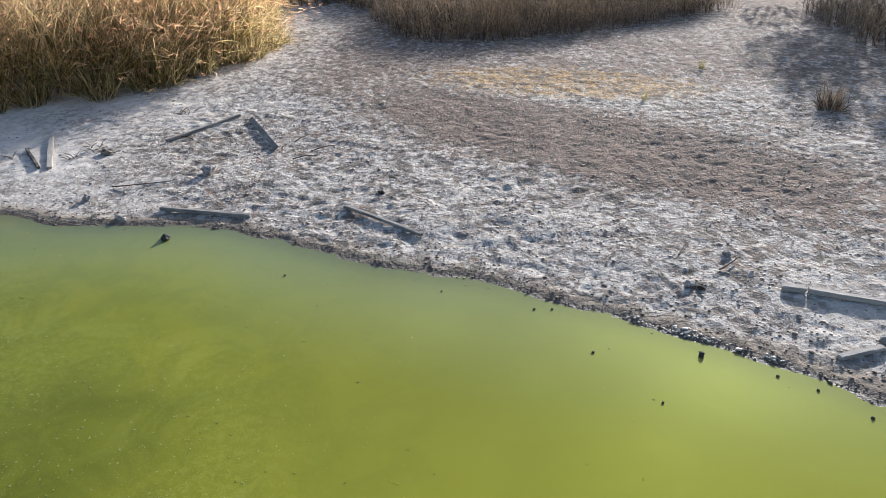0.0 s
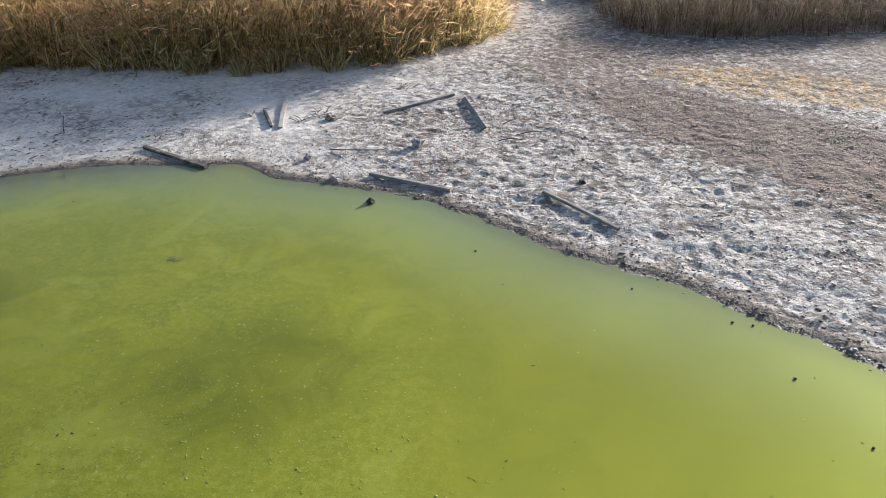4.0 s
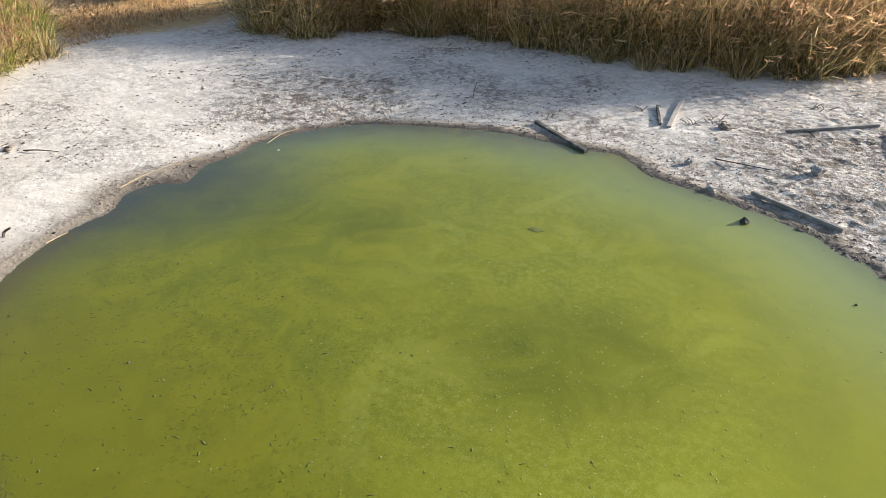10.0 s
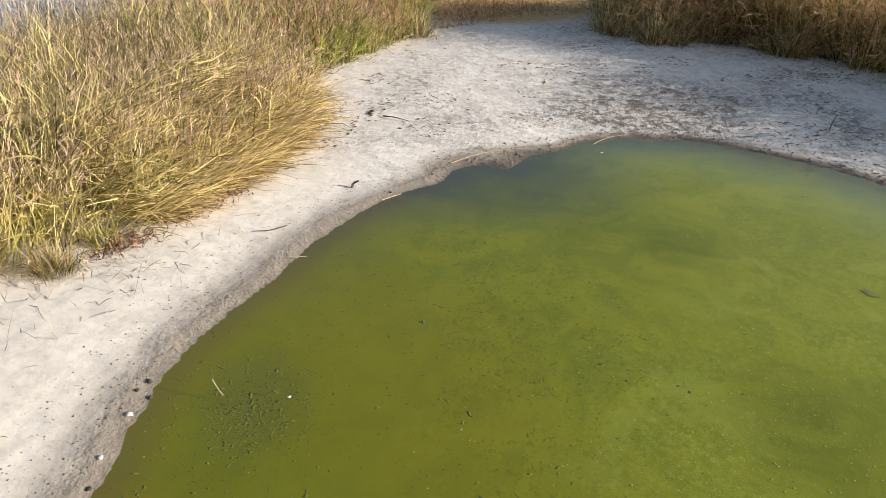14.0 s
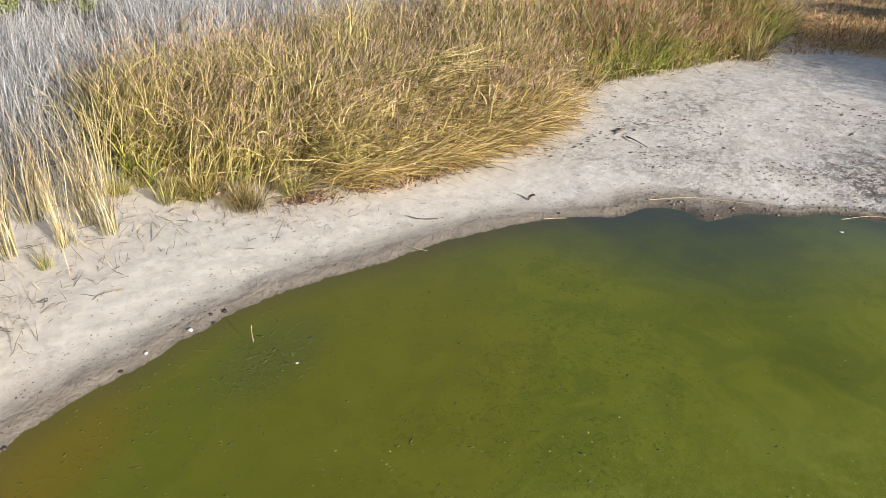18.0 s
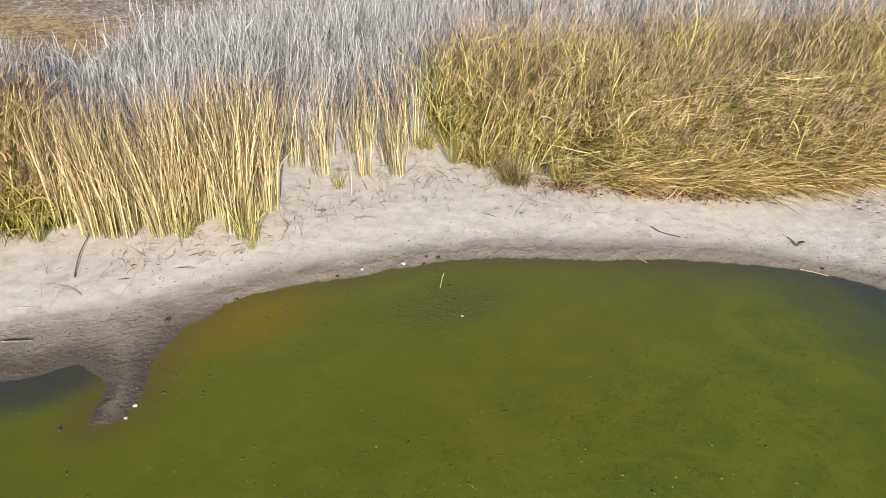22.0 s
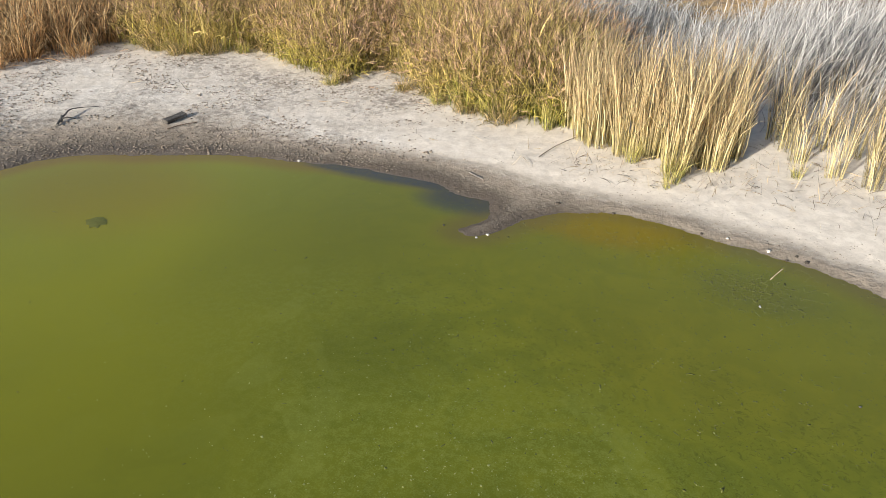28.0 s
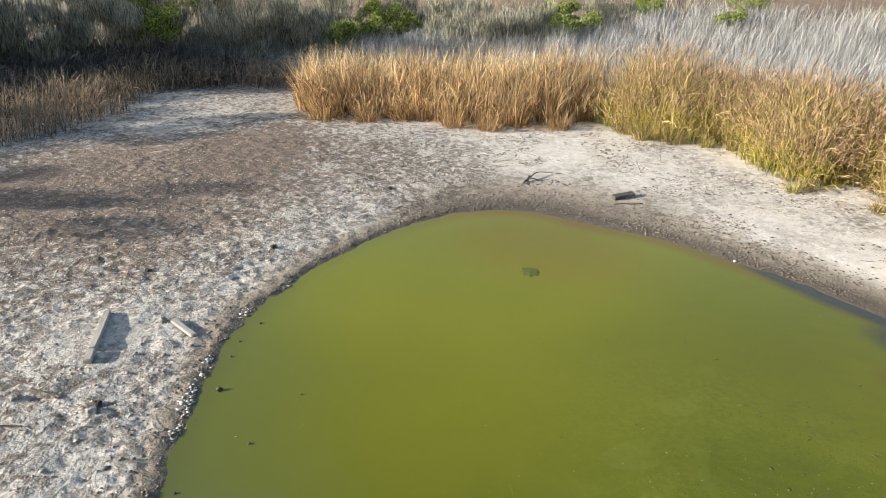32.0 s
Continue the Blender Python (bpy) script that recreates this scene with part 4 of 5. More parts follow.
stone("pale rock chip beside a short board", 5.75, 8.65, 0.15, STONE, 9, 0.7)
stone("round dark stone with a pale top in the water", 3.19, 8.33, 0.085, STONE_DARK, 10, 0.75, 0.2, 0.0)
for k, (x, y, s) in enumerate([(2.47, 7.31, 0.05), (1.71, 8.32, 0.05), (4.96, 7.16, 0.06), (4.08, 7.92, 0.06), (4.5, 7.66, 0.05), (-3.14, 10.15, 0.05), (-0.51, 9.8, 0.04), (0.94, 9.36, 0.05), (1.21, 9.37, 0.05), (-8.42, 1.47, 0.05), (-1.57, -0.91, 0.06)]):
    stone("small dark wet stone in green water", x, y, 0.75 * s, STONE_DARK, 20 + k, 0.7, 0.2, 0.0)
for k, (x, y, s) in enumerate([(7.68, 3.1, 0.06), (2.64, -2.4, 0.08), (-7.15, -2.34, 0.08), (-2.45, -0.9, 0.06), (0.36, 12.9, 0.07), (-2.3, -0.72, 0.05), (-6.45, -2.52, 0.06), (-14.0, 3.66, 0.07), (-6.7, 11.95, 0.07)]):
    stone("small pale stone on damp mud", x, y, s, STONE_PALE, 40 + k, 0.6)
for k, (x, y, s) in enumerate([(-7.77, -2.2, 0.08), (-7.45, -2.15, 0.06), (-7.6, -2.32, 0.06), (-6.0, -2.55, 0.06), (-4.34, -2.72, 0.07), (-3.26, -2.62, 0.09), (-13.1, 1.6, 0.06), (8.06, 8.5, 0.13), (10.57, 1.85, 0.13), (8.09, 5.9, 0.13), (3.55, 9.95, 0.12), (-1.96, 13.2, 0.13)]):
    stone("small dark clod of dried mud on the shore", x, y, s, CLOD_DARK, 60 + k, 0.6)

# ---- loose crumbs of mud ----
CRUMB = np.array([(1, 0, 0), (0, 1, 0), (-1, 0, 0), (0, -1, 0), (0, 0, 0.75), (0, 0, -0.5)], float)
CRUMB_FACES = np.array([(0, 1, 4), (1, 2, 4), (2, 3, 4), (3, 0, 4), (1, 0, 5), (2, 1, 5), (3, 2, 5), (0, 3, 5)])


def crumbs(name, label, x, y, size, material, squash=0.7):
    n = len(x)
    z = land_at(x, y)
    v = CRUMB[None] * np.random.uniform(0.55, 1.25, (n, 6, 3)) * (size / 2)[:, None, None]
    a = np.random.uniform(0, 6.28, n)
    stretch = np.random.uniform(0.7, 1.5, n)
    vx, vy = v[:, :, 0] * stretch[:, None], v[:, :, 1]
    c, s = np.cos(a)[:, None], np.sin(a)[:, None]
    v = np.stack([x[:, None] + c * vx - s * vy, y[:, None] + s * vx + c * vy, z[:, None] + v[:, :, 2] * squash + 0.12 * size[:, None]], -1)
    m = mesh_from(name, v.reshape(-1, 3), None, (np.arange(n)[:, None, None] * 6 + CRUMB_FACES).reshape(-1, 3), None, material)
    return tagged(new(name, m), label, "clods", kind="stuff")


def along_shore(n, lo, hi, south):
    """Random places in a band beside the water, on the northern or the southern shore."""
    q = np.random.uniform((-17, -6), (11, 15), (n * 40, 2))
    d = shore_coarse(q[:, 0], q[:, 1])
    q = q[(d > lo - 0.5) & (d < hi + 0.5)]
    d = shore_distance(q[:, 0], q[:, 1])
    side = q[:, 1] < 2.5 if south else q[:, 1] > 2.5
    t = (d - lo) / (hi - lo)
    q = q[(d > lo) & (d < hi) & side & (np.random.rand(len(q)) < 1 - 0.7 * t)]
    return q[:n].T


x, y = along_shore(5000, 0.02, 0.9, False)
crumbs("mud_clods", "dark crumbling mud clods along the northern waterline", x, y, np.random.gamma(2.0, 0.013, len(x)).clip(0.012, 0.09), CLOD, 0.6)
x, y = along_shore(5000, 0.05, 1.4, True)
crumbs("mud_pebbles", "small grey-brown pebbles of mud along the southern waterline", x, y, np.random.gamma(2.0, 0.008, len(x)).clip(0.008, 0.04), CLOD, 0.5)
q = np.random.uniform((-13, 3), (17, 22), (240000, 2))
q = q[(shore_coarse(q[:, 0], q[:, 1]) > 0.7) & (np.random.rand(len(q)) < roughness_at(q[:, 0], q[:, 1]) * (0.15 + smooth(0.42, 0.62, fractal(q[:, 0], q[:, 1], 1.3, 3, 97))))][:26000]
crumbs("mud_clods", "trampled dark clods scattered over the mud flats", q[:, 0], q[:, 1], np.random.gamma(1.8, 0.013, len(q)).clip(0.01, 0.06), CLOD_DRY, 0.34)
q = np.random.uniform((-12, 4), (17, 19), (90000, 2))
q = q[(shore_coarse(q[:, 0], q[:, 1]) > 0.5) & (np.random.rand(len(q)) < roughness_at(q[:, 0], q[:, 1]) * (0.05 + smooth(0.46, 0.62, fractal(q[:, 0], q[:, 1], 1.6, 3, 161))))][:6500]
crumbs("mud_clods", "coarse broken lumps of dried mud on the flats", q[:, 0], q[:, 1], np.random.gamma(3.0, 0.013, len(q)).clip(0.02, 0.1), CLOD_DRY, 0.5)
q = np.random.uniform((-24, 0.5), (-11, 17), (30000, 2))
q = q[(shore_coarse(q[:, 0], q[:, 1]) > 0.8) & (np.random.rand(len(q)) < 0.03 + smooth(0.49, 0.66, fractal(q[:, 0], q[:, 1], 0.8, 3, 99)))][:7000]
crumbs("mud_clods", "dark crumbs and dung scattered on the white crust", q[:, 0], q[:, 1], np.random.gamma(1.8, 0.018, len(q)).clip(0.015, 0.12), CLOD, 0.4)
q = np.random.uniform((0, -7.5), (15, 3), (60000, 2))
q = q[(shore_coarse(q[:, 0], q[:, 1]) > 0.25) & (np.random.rand(len(q)) < 0.02 + smooth(0.5, 0.72, fractal(q[:, 0], q[:, 1], 0.9, 3, 141)))][:9000]
crumbs("mud_clods", "grey-brown crumbs scattered over the pale sand", q[:, 0], q[:, 1], np.random.gamma(2.0, 0.018, len(q)).clip(0.012, 0.1), CLOD, 0.5)
x, y = along_shore(9000, 0.02, 1.5, True)
east = x > 0.5
crumbs("mud_pebbles", "coarse grey pebbly mud along the eastern waterline", x[east], y[east], np.random.gamma(2.5, 0.014, int(east.sum())).clip(0.015, 0.08), CLOD, 0.55)
t = np.random.rand(70)
crumbs("mud_clods", "a trail of dark trodden marks on the white crust", -15.8 - 2.6 * t + np.random.normal(0, 0.25, 70), 0.5 + 1.5 * t + np.random.normal(0, 0.22, 70), np.random.gamma(3.0, 0.025, 70), CLOD, 0.35)
k = np.random.rand(900) ** 0.7
fx, fy = np.interp(k, [0, 0.25, 0.55, 0.8, 1], [2.1, 2.95, 3.75, 4.5, 5.6]), np.interp(k, [0, 0.25, 0.55, 0.8, 1], [9.3, 8.9, 8.5, 8.03, 7.2])
pick = smooth(0.4, 0.7, fractal(fx, fy, 3.0, 2, 103)) > 0.25 + np.random.rand(900) * 0.9
crumbs("salt_foam", "white flecks of dried foam and salt on the waterline", (fx + np.random.normal(0, 0.05, 900))[pick], (fy + np.random.normal(0, 0.05, 900))[pick], np.random.gamma(2.2, 0.0135, 900)[pick], STONE_PALE, 0.4)

# ---- what floats on the water ----


def flecks(name, label, x, y, long, wide, material, z=0.004):
    """Flat irregular flakes on the water."""
    n = len(x)
    a = np.linspace(0, 2 * math.pi, 6, endpoint=False)[None] + np.random.uniform(-0.3, 0.3, (n, 6))
    r = np.random.uniform(0.6, 1.15, (n, 6))
    u, w, t = np.cos(a) * r * long[:, None] / 2, np.sin(a) * r * wide[:, None] / 2, np.random.uniform(0, 6.28, (n, 1))
    v = np.stack([x[:, None] + np.cos(t) * u - np.sin(t) * w, y[:, None] + np.sin(t) * u + np.cos(t) * w, np.full((n, 6), z)], -1)
    top = np.concatenate([v, v - (0, 0, 0.003)], 1).reshape(-1, 3)
    b = np.arange(n)[:, None, None] * 12
    caps = (b + np.array([[0, 1, 2, 3], [0, 3, 4, 5]])).reshape(-1, 4)
    walls = (b + np.array([[k + 6, (k + 1) % 6 + 6, (k + 1) % 6, k] for k in range(6)])).reshape(-1, 4)
    return tagged(new(name, mesh_from(name, top, np.concatenate([caps, walls]), None, None, material)), label, "debris", kind="stuff")


def in_water(q, lo=0.15):
    return q[shore_coarse(q[:, 0], q[:, 1]) < -lo].T


WEED = stone_material("dark_water_weed", (0.075, 0.085, 0.014), (0.12, 0.12, 0.022))
SPECK = stone_material("pale_speck", (0.24, 0.26, 0.05), (0.42, 0.42, 0.14))
x, y = in_water(np.concatenate([np.random.normal((-4.3, 4.8), (1.5, 1.8), (1100, 2)), np.random.normal((-6.5, 6.5), (2.2, 2.0), (400, 2)), np.random.uniform((-15, -3), (8, 12), (120, 2))]))
flecks("floating_specks", "pale yellow specks floating on the algae", x, y, np.random.gamma(3, 0.0055, len(x)).clip(0, 0.04), np.random.gamma(3, 0.005, len(x)).clip(0, 0.035), SPECK)
x, y = in_water(np.concatenate([np.random.normal((-7.6, 1.2), (2.4, 1.8), (1000, 2)), np.random.normal((-10.2, 1.8), (1.2, 1.2), (350, 2)), np.random.normal((-6.0, -1.7), (1.6, 0.5), (500, 2)), np.random.normal((-3.2, 2.2), (2.2, 1.4), (350, 2)), np.random.normal((-7.0, -0.9), (0.5, 0.35), (900, 2)), np.random.normal((-3.6, -1.6), (1.0, 0.5), (260, 2)), np.random.uniform((-15, -3), (8, 12), (350, 2))]), 0.05)
flecks("floating_weed", "dark flecks of weed drifting in the green water", x, y, np.random.gamma(1.8, 0.02, len(x)).clip(0.01, 0.16), np.random.gamma(2.2, 0.0065, len(x)), WEED, 0.003)


def weed_mat(x, y, rx, ry, turn, seed):
    """A ragged dark mat of weed lying on the water."""
    bm = bmesh.new()
    rim = []
    for k in range(28):
        a = 2 * math.pi * k / 28
        r = 1 + 0.5 * noise.noise(Vector((2.2 * math.cos(a), 2.2 * math.sin(a), seed)))
        rim.append(bm.verts.new((rx * r * math.cos(a), ry * r * math.sin(a), 0.004)))
    mid = bm.verts.new((0, 0, 0.012))
    for k in range(28):
        bm.faces.new((mid, rim[k], rim[(k + 1) % 28]))
    low = bmesh.ops.extrude_face_region(bm, geom=list(bm.faces))
    bmesh.ops.translate(bm, verts=[v for v in low["geom"] if isinstance(v, bmesh.types.BMVert)], vec=(0, 0, -0.006))
    bmesh.ops.recalc_face_normals(bm, faces=bm.faces)
    m = bpy.data.meshes.new("weed_mat")
    bm.to_mesh(m)
    bm.free()
    m.materials.append(MAT_WEED)
    return thing("weed_mat", m, "ragged dark green weed mat floating on the pond", "weed", "", pose(x, y, 0.002, 0, 0, turn))


MAT_WEED = stone_material("grey_green_weed", (0.085, 0.092, 0.018), (0.13, 0.135, 0.03))
weed_mat(4.39, 1.69, 0.22, 0.17, -30, 1.0)
weed_mat(-7.81, 8.29, 0.13, 0.09, 10, 2.0)
flake = flecks("floating_scrap", "white scrap floating near the bank", np.array([-14.36, -7.12]), np.array([6.59, -0.45]), np.array([0.12, 0.07]), np.array([0.05, 0.05]), STONE_PALE, 0.008)

# ---- cattail clumps and tufts ----


def clump_data(name, blades, height, spread_top, base, material, seed, width=0.02, bend=0.35):
    """Stalks that spring from one root and fan out."""
    rng = np.random.RandomState(seed)
    a, r = rng.uniform(0, 6.28, blades), base * np.sqrt(rng.rand(blades))
    x, y = r * np.cos(a), r * np.sin(a)
    h = height * rng.uniform(0.4, 1.1, blades)
    return blade_mesh(name, x, y, np.full(blades, -0.04), h, width * rng.uniform(0.6, 1.5, blades), a + rng.normal(0, 0.6, blades), np.abs(rng.normal(0, spread_top, blades)), bend * rng.gamma(1.4, 0.7, blades), rng.rand(blades), material)


def clump(name, label, data, x, y, turn, scale, category, group):
    """A clump as a thing of its own: its many blades are one part."""
    root = thing(name, None, label, category, group, Matrix.Translation((x, y, ground_z(x, y) - 0.01)) @ pose(0, 0, 0, 0, 0, turn) @ Matrix.Scale(scale, 4))
    leaves = tagged(new("foliage", data), kind="stuff")
    leaves.parent = root
    return root


CATTAIL = [clump_data("cattail_clump", 150, 2.6, 0.06, 0.3, STRAW, 5 + k, 0.017, 0.35) for k in range(3)]
CATTAIL_THIN = [clump_data("cattail_clump", 48, 2.2, 0.07, 0.24, STRAW, 15 + k, 0.0145, 0.4) for k in range(2)]
YOUNG = reed_material("young_green_reed", (0.14, 0.19, 0.03), (0.36, 0.35, 0.10), (0.54, 0.44, 0.20), (0.50, 0.42, 0.17))
CATTAIL_GREEN = clump_data("cattail_clump", 70, 1.2, 0.17, 0.2, YOUNG, 31, 0.012, 0.5)
for k, (x, y, s) in enumerate([(-2.45, -6.75, 0.95), (-2.9, -6.1, 1.0), (-3.25, -5.85, 1.05), (-3.6, -6.15, 1.0), (-3.95, -5.55, 1.0), (-4.4, -5.7, 1.05), (-4.75, -5.8, 1.0), (-5.15, -5.0, 1.05), (-5.4, -5.6, 1.0), (-5.85, -5.55, 1.05), (-6.1, -6.3, 1.0), (-3.0, -6.9, 1.0), (-4.2, -6.5, 1.05), (-5.0, -6.5, 1.05), (-5.7, -7.0, 1.0)]):
    clump("cattail_clump", "tall straw-yellow dried cattail clump on pale sand", CATTAIL[k % 3], x, y, 40 * k, s, "cattails", "cattail clumps by the pond")
for k, (x, y, s) in enumerate([(-7.5, -6.6, 0.9), (-8.0, -7.5, 1.0), (-8.55, -7.3, 1.0), (-9.1, -7.35, 0.95), (-9.55, -6.95, 1.0), (-9.95, -6.95, 1.1), (-8.9, -5.7, 0.8), (-7.2, -7.2, 1.0), (-8.95, -6.3, 0.7), (-8.2, -5.95, 0.75), (-7.0, -7.7, 1.05)]):
    clump("cattail_clump", "thin straw-coloured cattail tuft on pale sand", CATTAIL_THIN[k % 2], x, y, 55 * k, s, "cattails", "cattail clumps by the pond")
for k, (x, y, s) in enumerate([(-5.14, -4.5, 1.0), (-4.2, -5.15, 0.7), (-1.9, -6.3, 0.7), (-7.5, -5.65, 0.5), (-5.1, -4.15, 0.35), (-10.3, -5.6, 0.8)]):
    clump("cattail_clump", "young yellow-green cattail shoots on pale sand", CATTAIL_GREEN, x, y, 70 * k, s, "cattails", "green cattail shoots")

TUFT = [clump_data("reed_tuft", 230, 1.3, 0.5, 0.42, mat, 41 + k, 0.0155, 1.3) for k, mat in enumerate((OLIVE, OLIVE, GOLD, ORANGE))]


def tufts_along(front, every, which, label, out=0.15, scale=(0.7, 1.15)):
    """Arching tufts along a bed's front edge, more loosely set than the bed."""
    line = spline(front, 10, False)
    run = 0.0
    for p, q in zip(line, line[1:]):
        run += float(np.hypot(*(q - p)))
        if run > every:
            run = random.uniform(-0.5, 0.4) * every
            j = np.random.normal(0, 0.28, 2)
            clump("reed_tuft", label, TUFT[random.choice(which)], p[0] + j[0], p[1] + j[1], random.uniform(0, 360), random.uniform(*scale), "reeds", "arching tufts before the reed beds")


tufts_along(N_FRONT, 0.55, (0, 1), "arching green reed tuft at the edge of a reed bed", scale=(0.65, 1.2))
tufts_along(SE_FRONT[:-2], 0.6, (2, 0), "arching golden reed tuft at the edge of a reed bed", scale=(0.4, 0.8))
tufts_along(O_FRONT, 0.8, (3,), "arching orange reed tuft at the edge of a reed bed", scale=(0.7, 1.1))
tufts_along(W_FRONT[:4], 0.5, (2, 2, 0), "arching golden reed tuft at the edge of a reed bed", scale=(0.4, 0.75))
tufts_along(W_FRONT[8:], 0.7, (0, 0, 2), "arching golden reed tuft at the edge of a reed bed")


def strewn(name, label, x, y, height, width, yaw, lean, bend, material, category, lift=0.0, heap=0.0, tone=None):
    n = len(x)
    z = land(x, y, shore_coarse(x, y), False) + heap
    m = blade_mesh(name, x, y, z, height, width, yaw, lean, bend, np.random.rand(n) if tone is None else tone, material, lift)
    return tagged(new(name, m), label, category, kind="stuff")


# Straw beaten down over the front of the western bed.
n = 9000
k = np.random.rand(n) ** 0.95
lx, ly = np.interp(k, [0, 0.35, 0.7, 1], [-12.1, -14.5, -16.7, -18.6]), np.interp(k, [0, 0.35, 0.7, 1], [-3.0, -1.15, -0.35, -0.1])
back = np.random.gamma(2.0, 0.55, n).clip(0, 3.2) - 0.3
px, py = lx - 0.35 * back, ly - 0.85 * back
heap = 0.14 + 1.35 * smooth(0, 2.2, back) * (0.4 + 1.1 * fractal(px, py, 0.9, 2, 117)) * np.random.rand(n)
strewn("lodged_reeds", "straw-gold reeds beaten down over the bank", px, py, np.random.uniform(0.7, 1.8, n), np.random.uniform(0.012, 0.023, n), math.atan2(0.85, -0.42) + 2.8 * (fractal(px, py, 0.8, 2, 107) - 0.5) + np.random.normal(0, 0.55, n),
       np.random.normal(1.28, 0.22, n).clip(0.7, 1.75), np.random.gamma(2.0, 0.2, n), LODGED, "reeds", 0.05, heap)
n = 2600
k = np.random.rand(n)
rx, ry = np.interp(k, [0, 0.2, 0.4, 0.6, 0.8, 1], [-11.2, -12.2, -13.1, -14.4, -16.0, -18.3]), np.interp(k, [0, 0.2, 0.4, 0.6, 0.8, 1], [-3.6, -2.75, -1.85, -1.1, -0.35, 0.35])
pick = fractal(rx, ry, 1.4, 2, 113) > 0.4
rx, ry = (rx + np.random.normal(0, 0.16, n))[pick], (ry + np.random.normal(0.1, 0.18, n))[pick]
n = len(rx)
strewn("red_weed", "rust-red low weed fringing the reed bed", rx, ry, np.random.gamma(3, 0.035, n), np.random.uniform(0.012, 0.028, n), np.random.uniform(0, 6.28, n), np.random.uniform(0.2, 1.3, n), np.random.uniform(0, 1, n), RUST, "weed")
# Broken stalks and stubble on the southern sand.
STUBBLE = reed_material("dark_stubble", (0.10, 0.075, 0.05), (0.17, 0.13, 0.085), (0.26, 0.20, 0.13), (0.40, 0.31, 0.18), 0.1)
q = np.concatenate([np.random.normal((-8.6, -5.6), (1.5, 0.9), (420, 2)), np.random.normal((-4.6, -4.6), (1.5, 0.5), (340, 2)), np.random.normal((-11.0, -3.4), (0.9, 1.0), (300, 2)), np.random.uniform((-1, -6.4), (11, -4.6), (160, 2))])
q = q[shore_coarse(q[:, 0], q[:, 1]) > 1.3]
n = len(q)
strewn("reed_stubble", "dark broken reed stubble and litter on pale sand", q[:, 0], q[:, 1], np.random.gamma(2.2, 0.11, n).clip(0.06, 0.8), np.random.uniform(0.006, 0.014, n), np.random.uniform(0, 6.28, n), np.random.choice([0.35, 1.0, 1.45], n, p=[0.25, 0.25, 0.5]) + np.random.normal(0, 0.1, n), np.random.uniform(0, 0.3, n), STUBBLE, "litter", 0.03)
# Dry grass beyond the western gap and on the northern flat.
q = np.concatenate([scatter([(-27, 5.2), (-40, 6), (-40, 14), (-29, 12)], 5000), scatter([(-30, 10.5), (-27, 5.5), (-34, 6), (-34, 12)], 2500)])
n = len(q)
strewn("dry_grass", "short orange-brown dry grass on the flats", q[:, 0], q[:, 1], np.random.gamma(3, 0.07, n), np.random.uniform(0.015, 0.03, n), np.random.uniform(0, 6.28, n), np.random.uniform(0.1, 1.2, n), np.random.uniform(0, 1, n), ORANGE, "grass")
dry_bush = clump_data("dry_weed", 160, 0.85, 0.4, 0.3, BROWN, 61, 0.02, 0.6)
clump("dry_weed", "dry brown weed tuft standing alone on the flat", dry_bush, 8.7, 18.4, 20, 1.0, "weed", "lone weeds on the flats")
clump("dry_weed", "small yellow weed tuft on the flat", CATTAIL_GREEN, 6.4, 22.1, 20, 0.35, "weed", "lone weeds on the flats")
clump("dry_weed", "small yellow weed tuft on the flat", CATTAIL_GREEN, 4.2, 19.0, 120, 0.3, "weed", "lone weeds on the flats")

# ---- shrubs and trees ----


def leaf_cloud(centres, radii, count, size, material, seed, name="foliage", broom=False):
    """Many small leaves gathered in uneven clumps."""
    rng = np.random.RandomState(seed)
    c, r = np.array(centres), np.array(radii)
    pick = rng.choice(len(c), count, p=r**2 / (r**2).sum())
    v = rng.normal(0, 1, (count, 3))
    v /= np.linalg.norm(v, axis=1)[:, None]
    p = c[pick] + v * (r[pick] * rng.uniform(0.35, 1.0, count) ** 0.6)[:, None] * (1, 1, 0.8)
    if broom:
        return blade_mesh(name, p[:, 0], p[:, 1], p[:, 2] - size, 2.6 * size * rng.uniform(0.6, 1.4, count), size * 0.13 * rng.uniform(0.7, 1.3, count), np.arctan2(v[:, 1], v[:, 0]) + rng.normal(0, 0.7, count), rng.uniform(0.0, 0.5, count), rng.uniform(0, 0.5, count), rng.rand(count), material)
    return blade_mesh(name, p[:, 0], p[:, 1], p[:, 2], size * rng.uniform(0.6, 1.4, count), size * 0.4 * rng.uniform(0.7, 1.3, count), np.arctan2(v[:, 1], v[:, 0]) + rng.normal(0, 0.7, count), rng.uniform(0.2, 1.5, count), rng.uniform(0, 0.6, count), rng.rand(count), material)


BARK = stone_material("grey_bark", (0.10, 0.08, 0.065), (0.24, 0.20, 0.16))


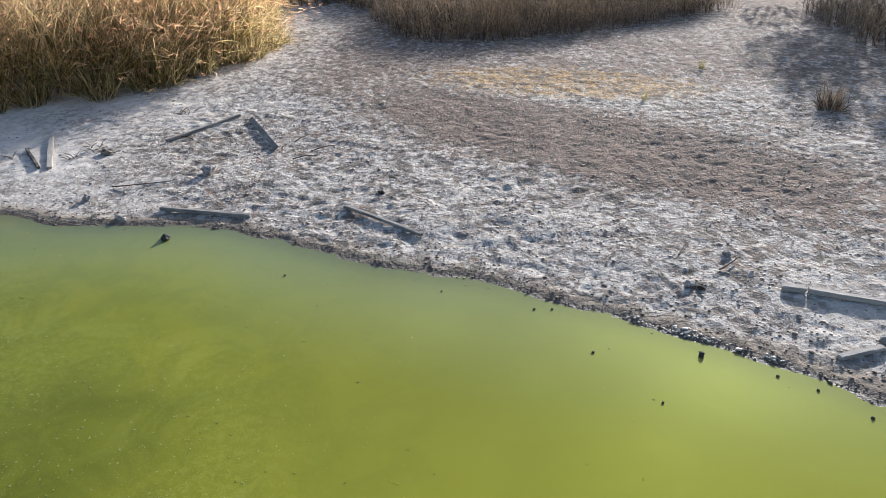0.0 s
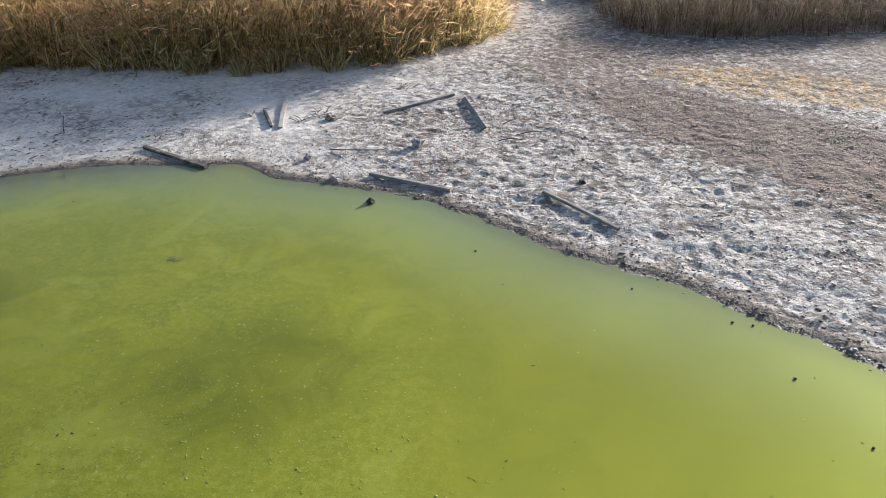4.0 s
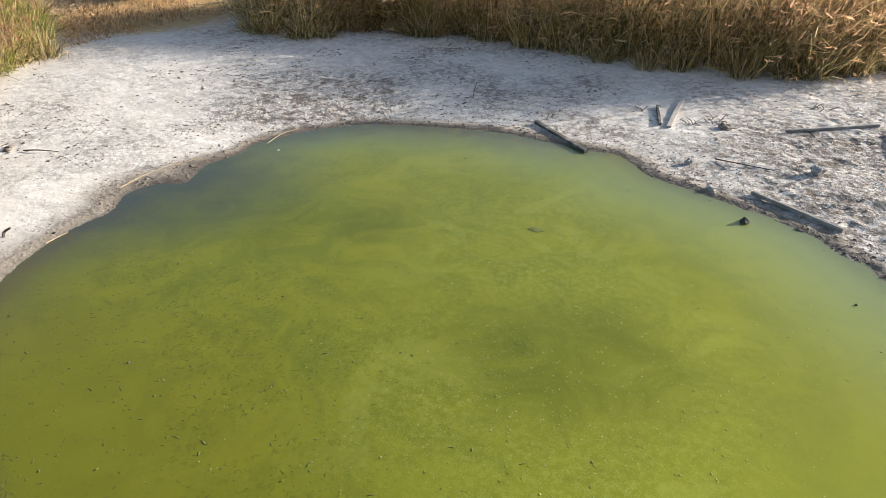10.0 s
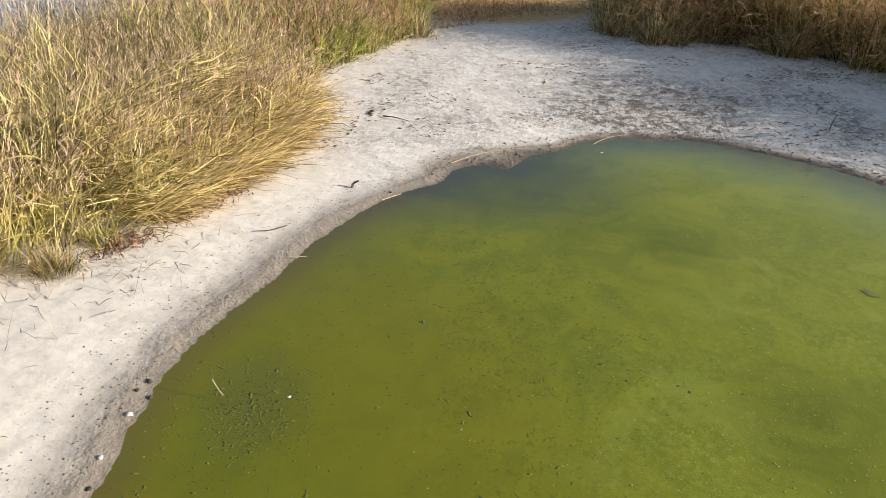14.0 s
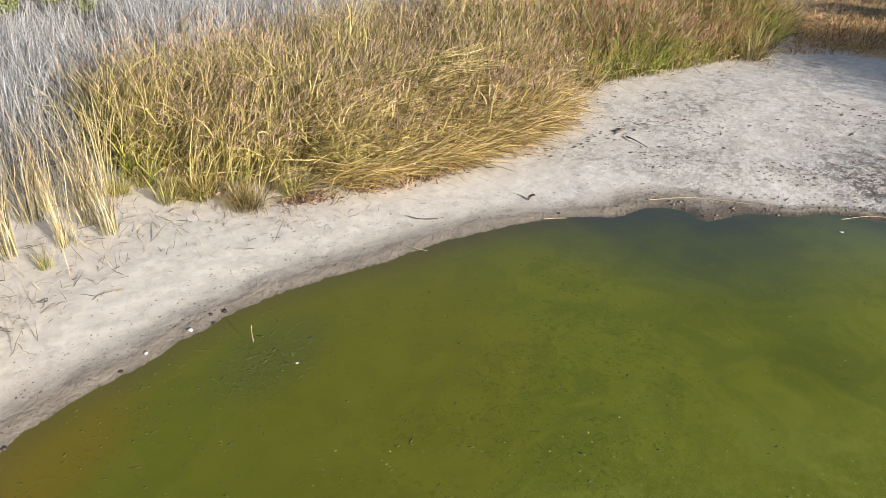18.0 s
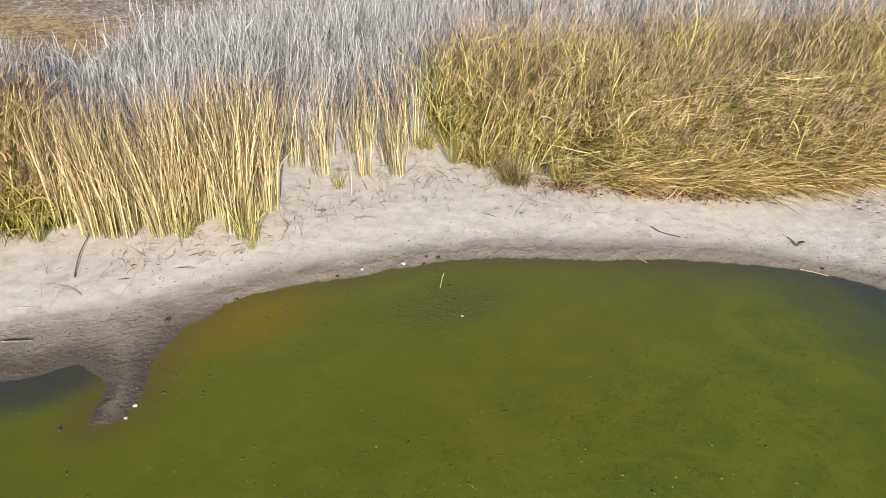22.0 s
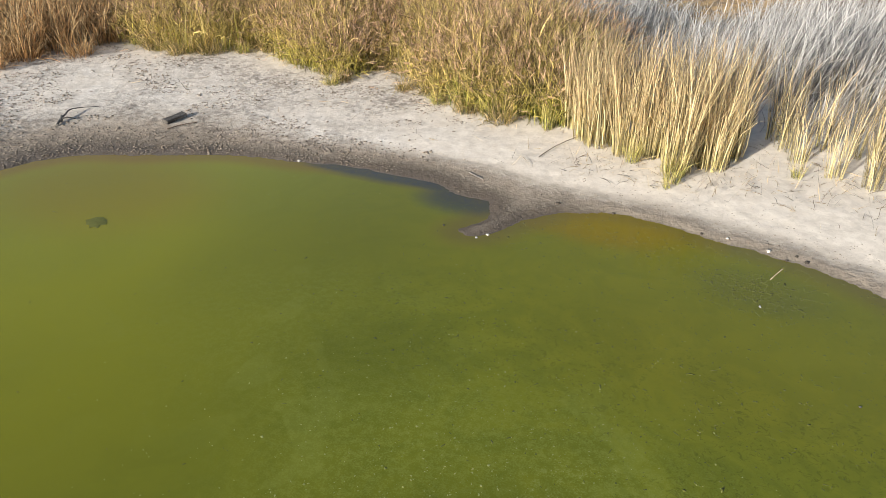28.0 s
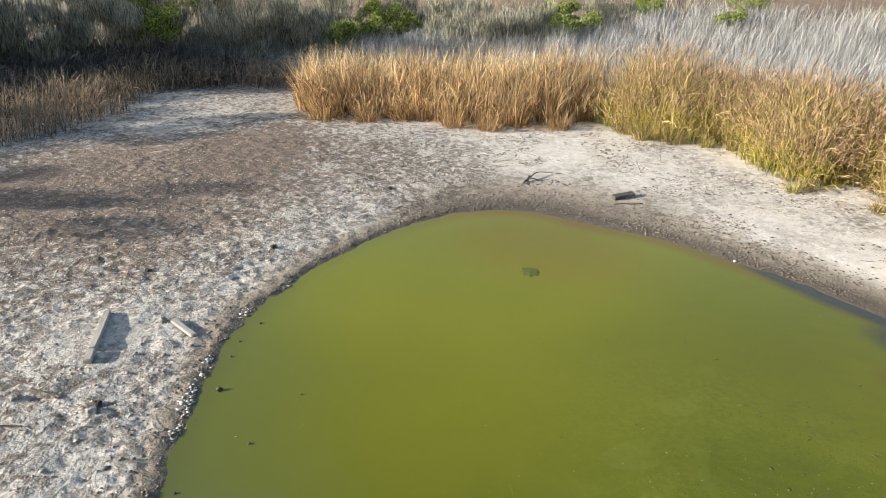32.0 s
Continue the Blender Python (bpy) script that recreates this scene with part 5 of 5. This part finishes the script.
def shrub(name, label, x, y, height, wide, leaves, material, seed, trunk=0.0, group="scrub on the bank", broom=False):
    """A shrub, or with a trunk a tree: limbs and a ragged crown."""
    rng = random.Random(seed)
    top = thing(name, None, label, "tree" if trunk else "shrub", group)
    top.matrix_world = pose(x, y, float(land(np.array([x]), np.array([y]), np.array([20.0]), False)[0]) - 0.05)
    centres, radii = [], []
    if trunk:
        part("trunk", sweep(bmesh.new(), [(0, 0, 0), (0.05 * height, 0, 0.25 * height), (0.02 * height, 0.04 * height, 0.6 * height)], [trunk, trunk * 0.8, trunk * 0.45], 8), BARK, top)
    for k in range(9 if trunk else 7):
        a, far, up = k * 2.4 + rng.uniform(-0.4, 0.4), rng.uniform(0.45, 1.0) * wide / 2, rng.uniform(0.45, 0.95) * height
        z0 = rng.uniform(0.2, 0.5) * height if trunk else 0.0
        end = Vector((far * math.cos(a), far * math.sin(a), up))
        part("limb", sweep(bmesh.new(), [(0.03 * height if trunk else 0, 0, z0), end * 0.5 + Vector((0, 0, z0 * 0.4)), end], [max(trunk * 0.4, 0.03), max(trunk * 0.25, 0.02), 0.01], 5), BARK, top)
        for j in range(3):
            centres.append(tuple(end * rng.uniform(0.75, 1.05) + Vector([rng.uniform(-0.22, 0.22) * wide for _ in range(3)])))
            radii.append(rng.uniform(0.1, 0.2) * wide)
            centres[-1] = (centres[-1][0], centres[-1][1], max(centres[-1][2], radii[-1] * 0.6))
    crown = new("crown" if trunk else "foliage", leaf_cloud(centres, radii, leaves, 0.06 + 0.03 * wide, material, seed, broom=broom))
    crown.parent = top
    return top


GREEN_SPOTS = [(36.5, 2.6, 3.0, 3.4), (34.5, -6.8, 2.2, 2.6), (38, -10.5, 2.4, 2.8), (37, -12.2, 2.2, 2.6), (31, -20.5, 2.6, 3.6), (33, -22.5, 2.4, 3.4), (26.5, -30.5, 1.6, 1.9), (-18.2, -22.2, 2.4, 3.2), (-21.6, -20.6, 2.2, 2.8), (-34.6, 10.0, 1.6, 2.2), (29, -36, 1.4, 2.4), (36, -33, 1.8, 2.6)]
DUSTY_SPOTS = [(36, 11.5, 3.2, 4.2), (35.5, 8.5, 3.2, 4.2), (36, 5.5, 3.2, 4.0), (34.6, -0.5, 3.0, 3.6), (34, -2.8, 3.0, 3.4), (33.2, -4.6, 2.8, 3.0), (31.5, -13.6, 2.9, 3.4), (30.3, -15.4, 2.9, 3.4), (29.3, -17.4, 2.7, 3.2), (40, 4, 3.6, 4.6), (40, 0, 3.6, 4.6), (39, -4, 3.4, 4.6), (39.5, -8, 3.2, 4.2), (36, -16, 3.0, 4.0), (40, -14, 3.2, 4.4), (34, -27, 2.0, 3.2), (-38, 13, 2.0, 3.0)]
for k, (x, y, h, w) in enumerate(GREEN_SPOTS):
    shrub("shrub", "rounded bright green shrub on the bank", x, y, h, w, 5000, LEAF, 70 + k)
for k, (x, y, h, w) in enumerate(DUSTY_SPOTS):
    shrub("shrub", "dusty grey-green shrub on the bank", x, y, h, w, 5200, DUSTY, 90 + k, broom=True)
# Out-of-view trees: some inferred from their shadows, others added to shade the bank.
for k, (x, y, h, w) in enumerate([(19.0, 41.5, 8.5, 7.5), (19.5, 27.5, 7.1, 2.8), (24.5, 35, 7.5, 4.6), (28, 27.5, 8.0, 5.0), (38, 21, 8.0, 6.5), (40, 27, 9.0, 7.0), (26, 40, 9.0, 7.0), (32.8, 17.5, 6.0, 5.0), (36.5, 16, 8.0, 6.5), (40.5, 15, 8.5, 6.5), (36.0, 20.5, 8.0, 6.0), (34.8, 14.5, 6.0, 5.0)]):
    shrub("tree", "tall unseen dusty-leaved tree placed to shade flats and bank", x, y, h, w, 5000, DUSTY, 120 + k, 0.22, "trees behind the flats")
# Low scrub and tall dry grass on the far ground.
a, r = np.random.uniform(-2.9, 0.45, 60000), np.random.uniform(38, 95, 60000)
q = np.stack([r * np.cos(a) - 3, r * np.sin(a) + 5], -1)
q = q[np.random.rand(len(q)) < smooth(0.42, 0.62, fractal(q[:, 0], q[:, 1], 0.22, 3, 151))][:22000]
n = len(q)
strewn("far_scrub", "dry tan scrub and grass on the far slope", q[:, 0], q[:, 1], np.random.gamma(4, 0.2, n), np.random.uniform(0.03, 0.07, n), np.random.uniform(0, 6.28, n), np.random.uniform(0, 0.6, n), np.random.uniform(0, 0.8, n), DUSTY, "scrub")
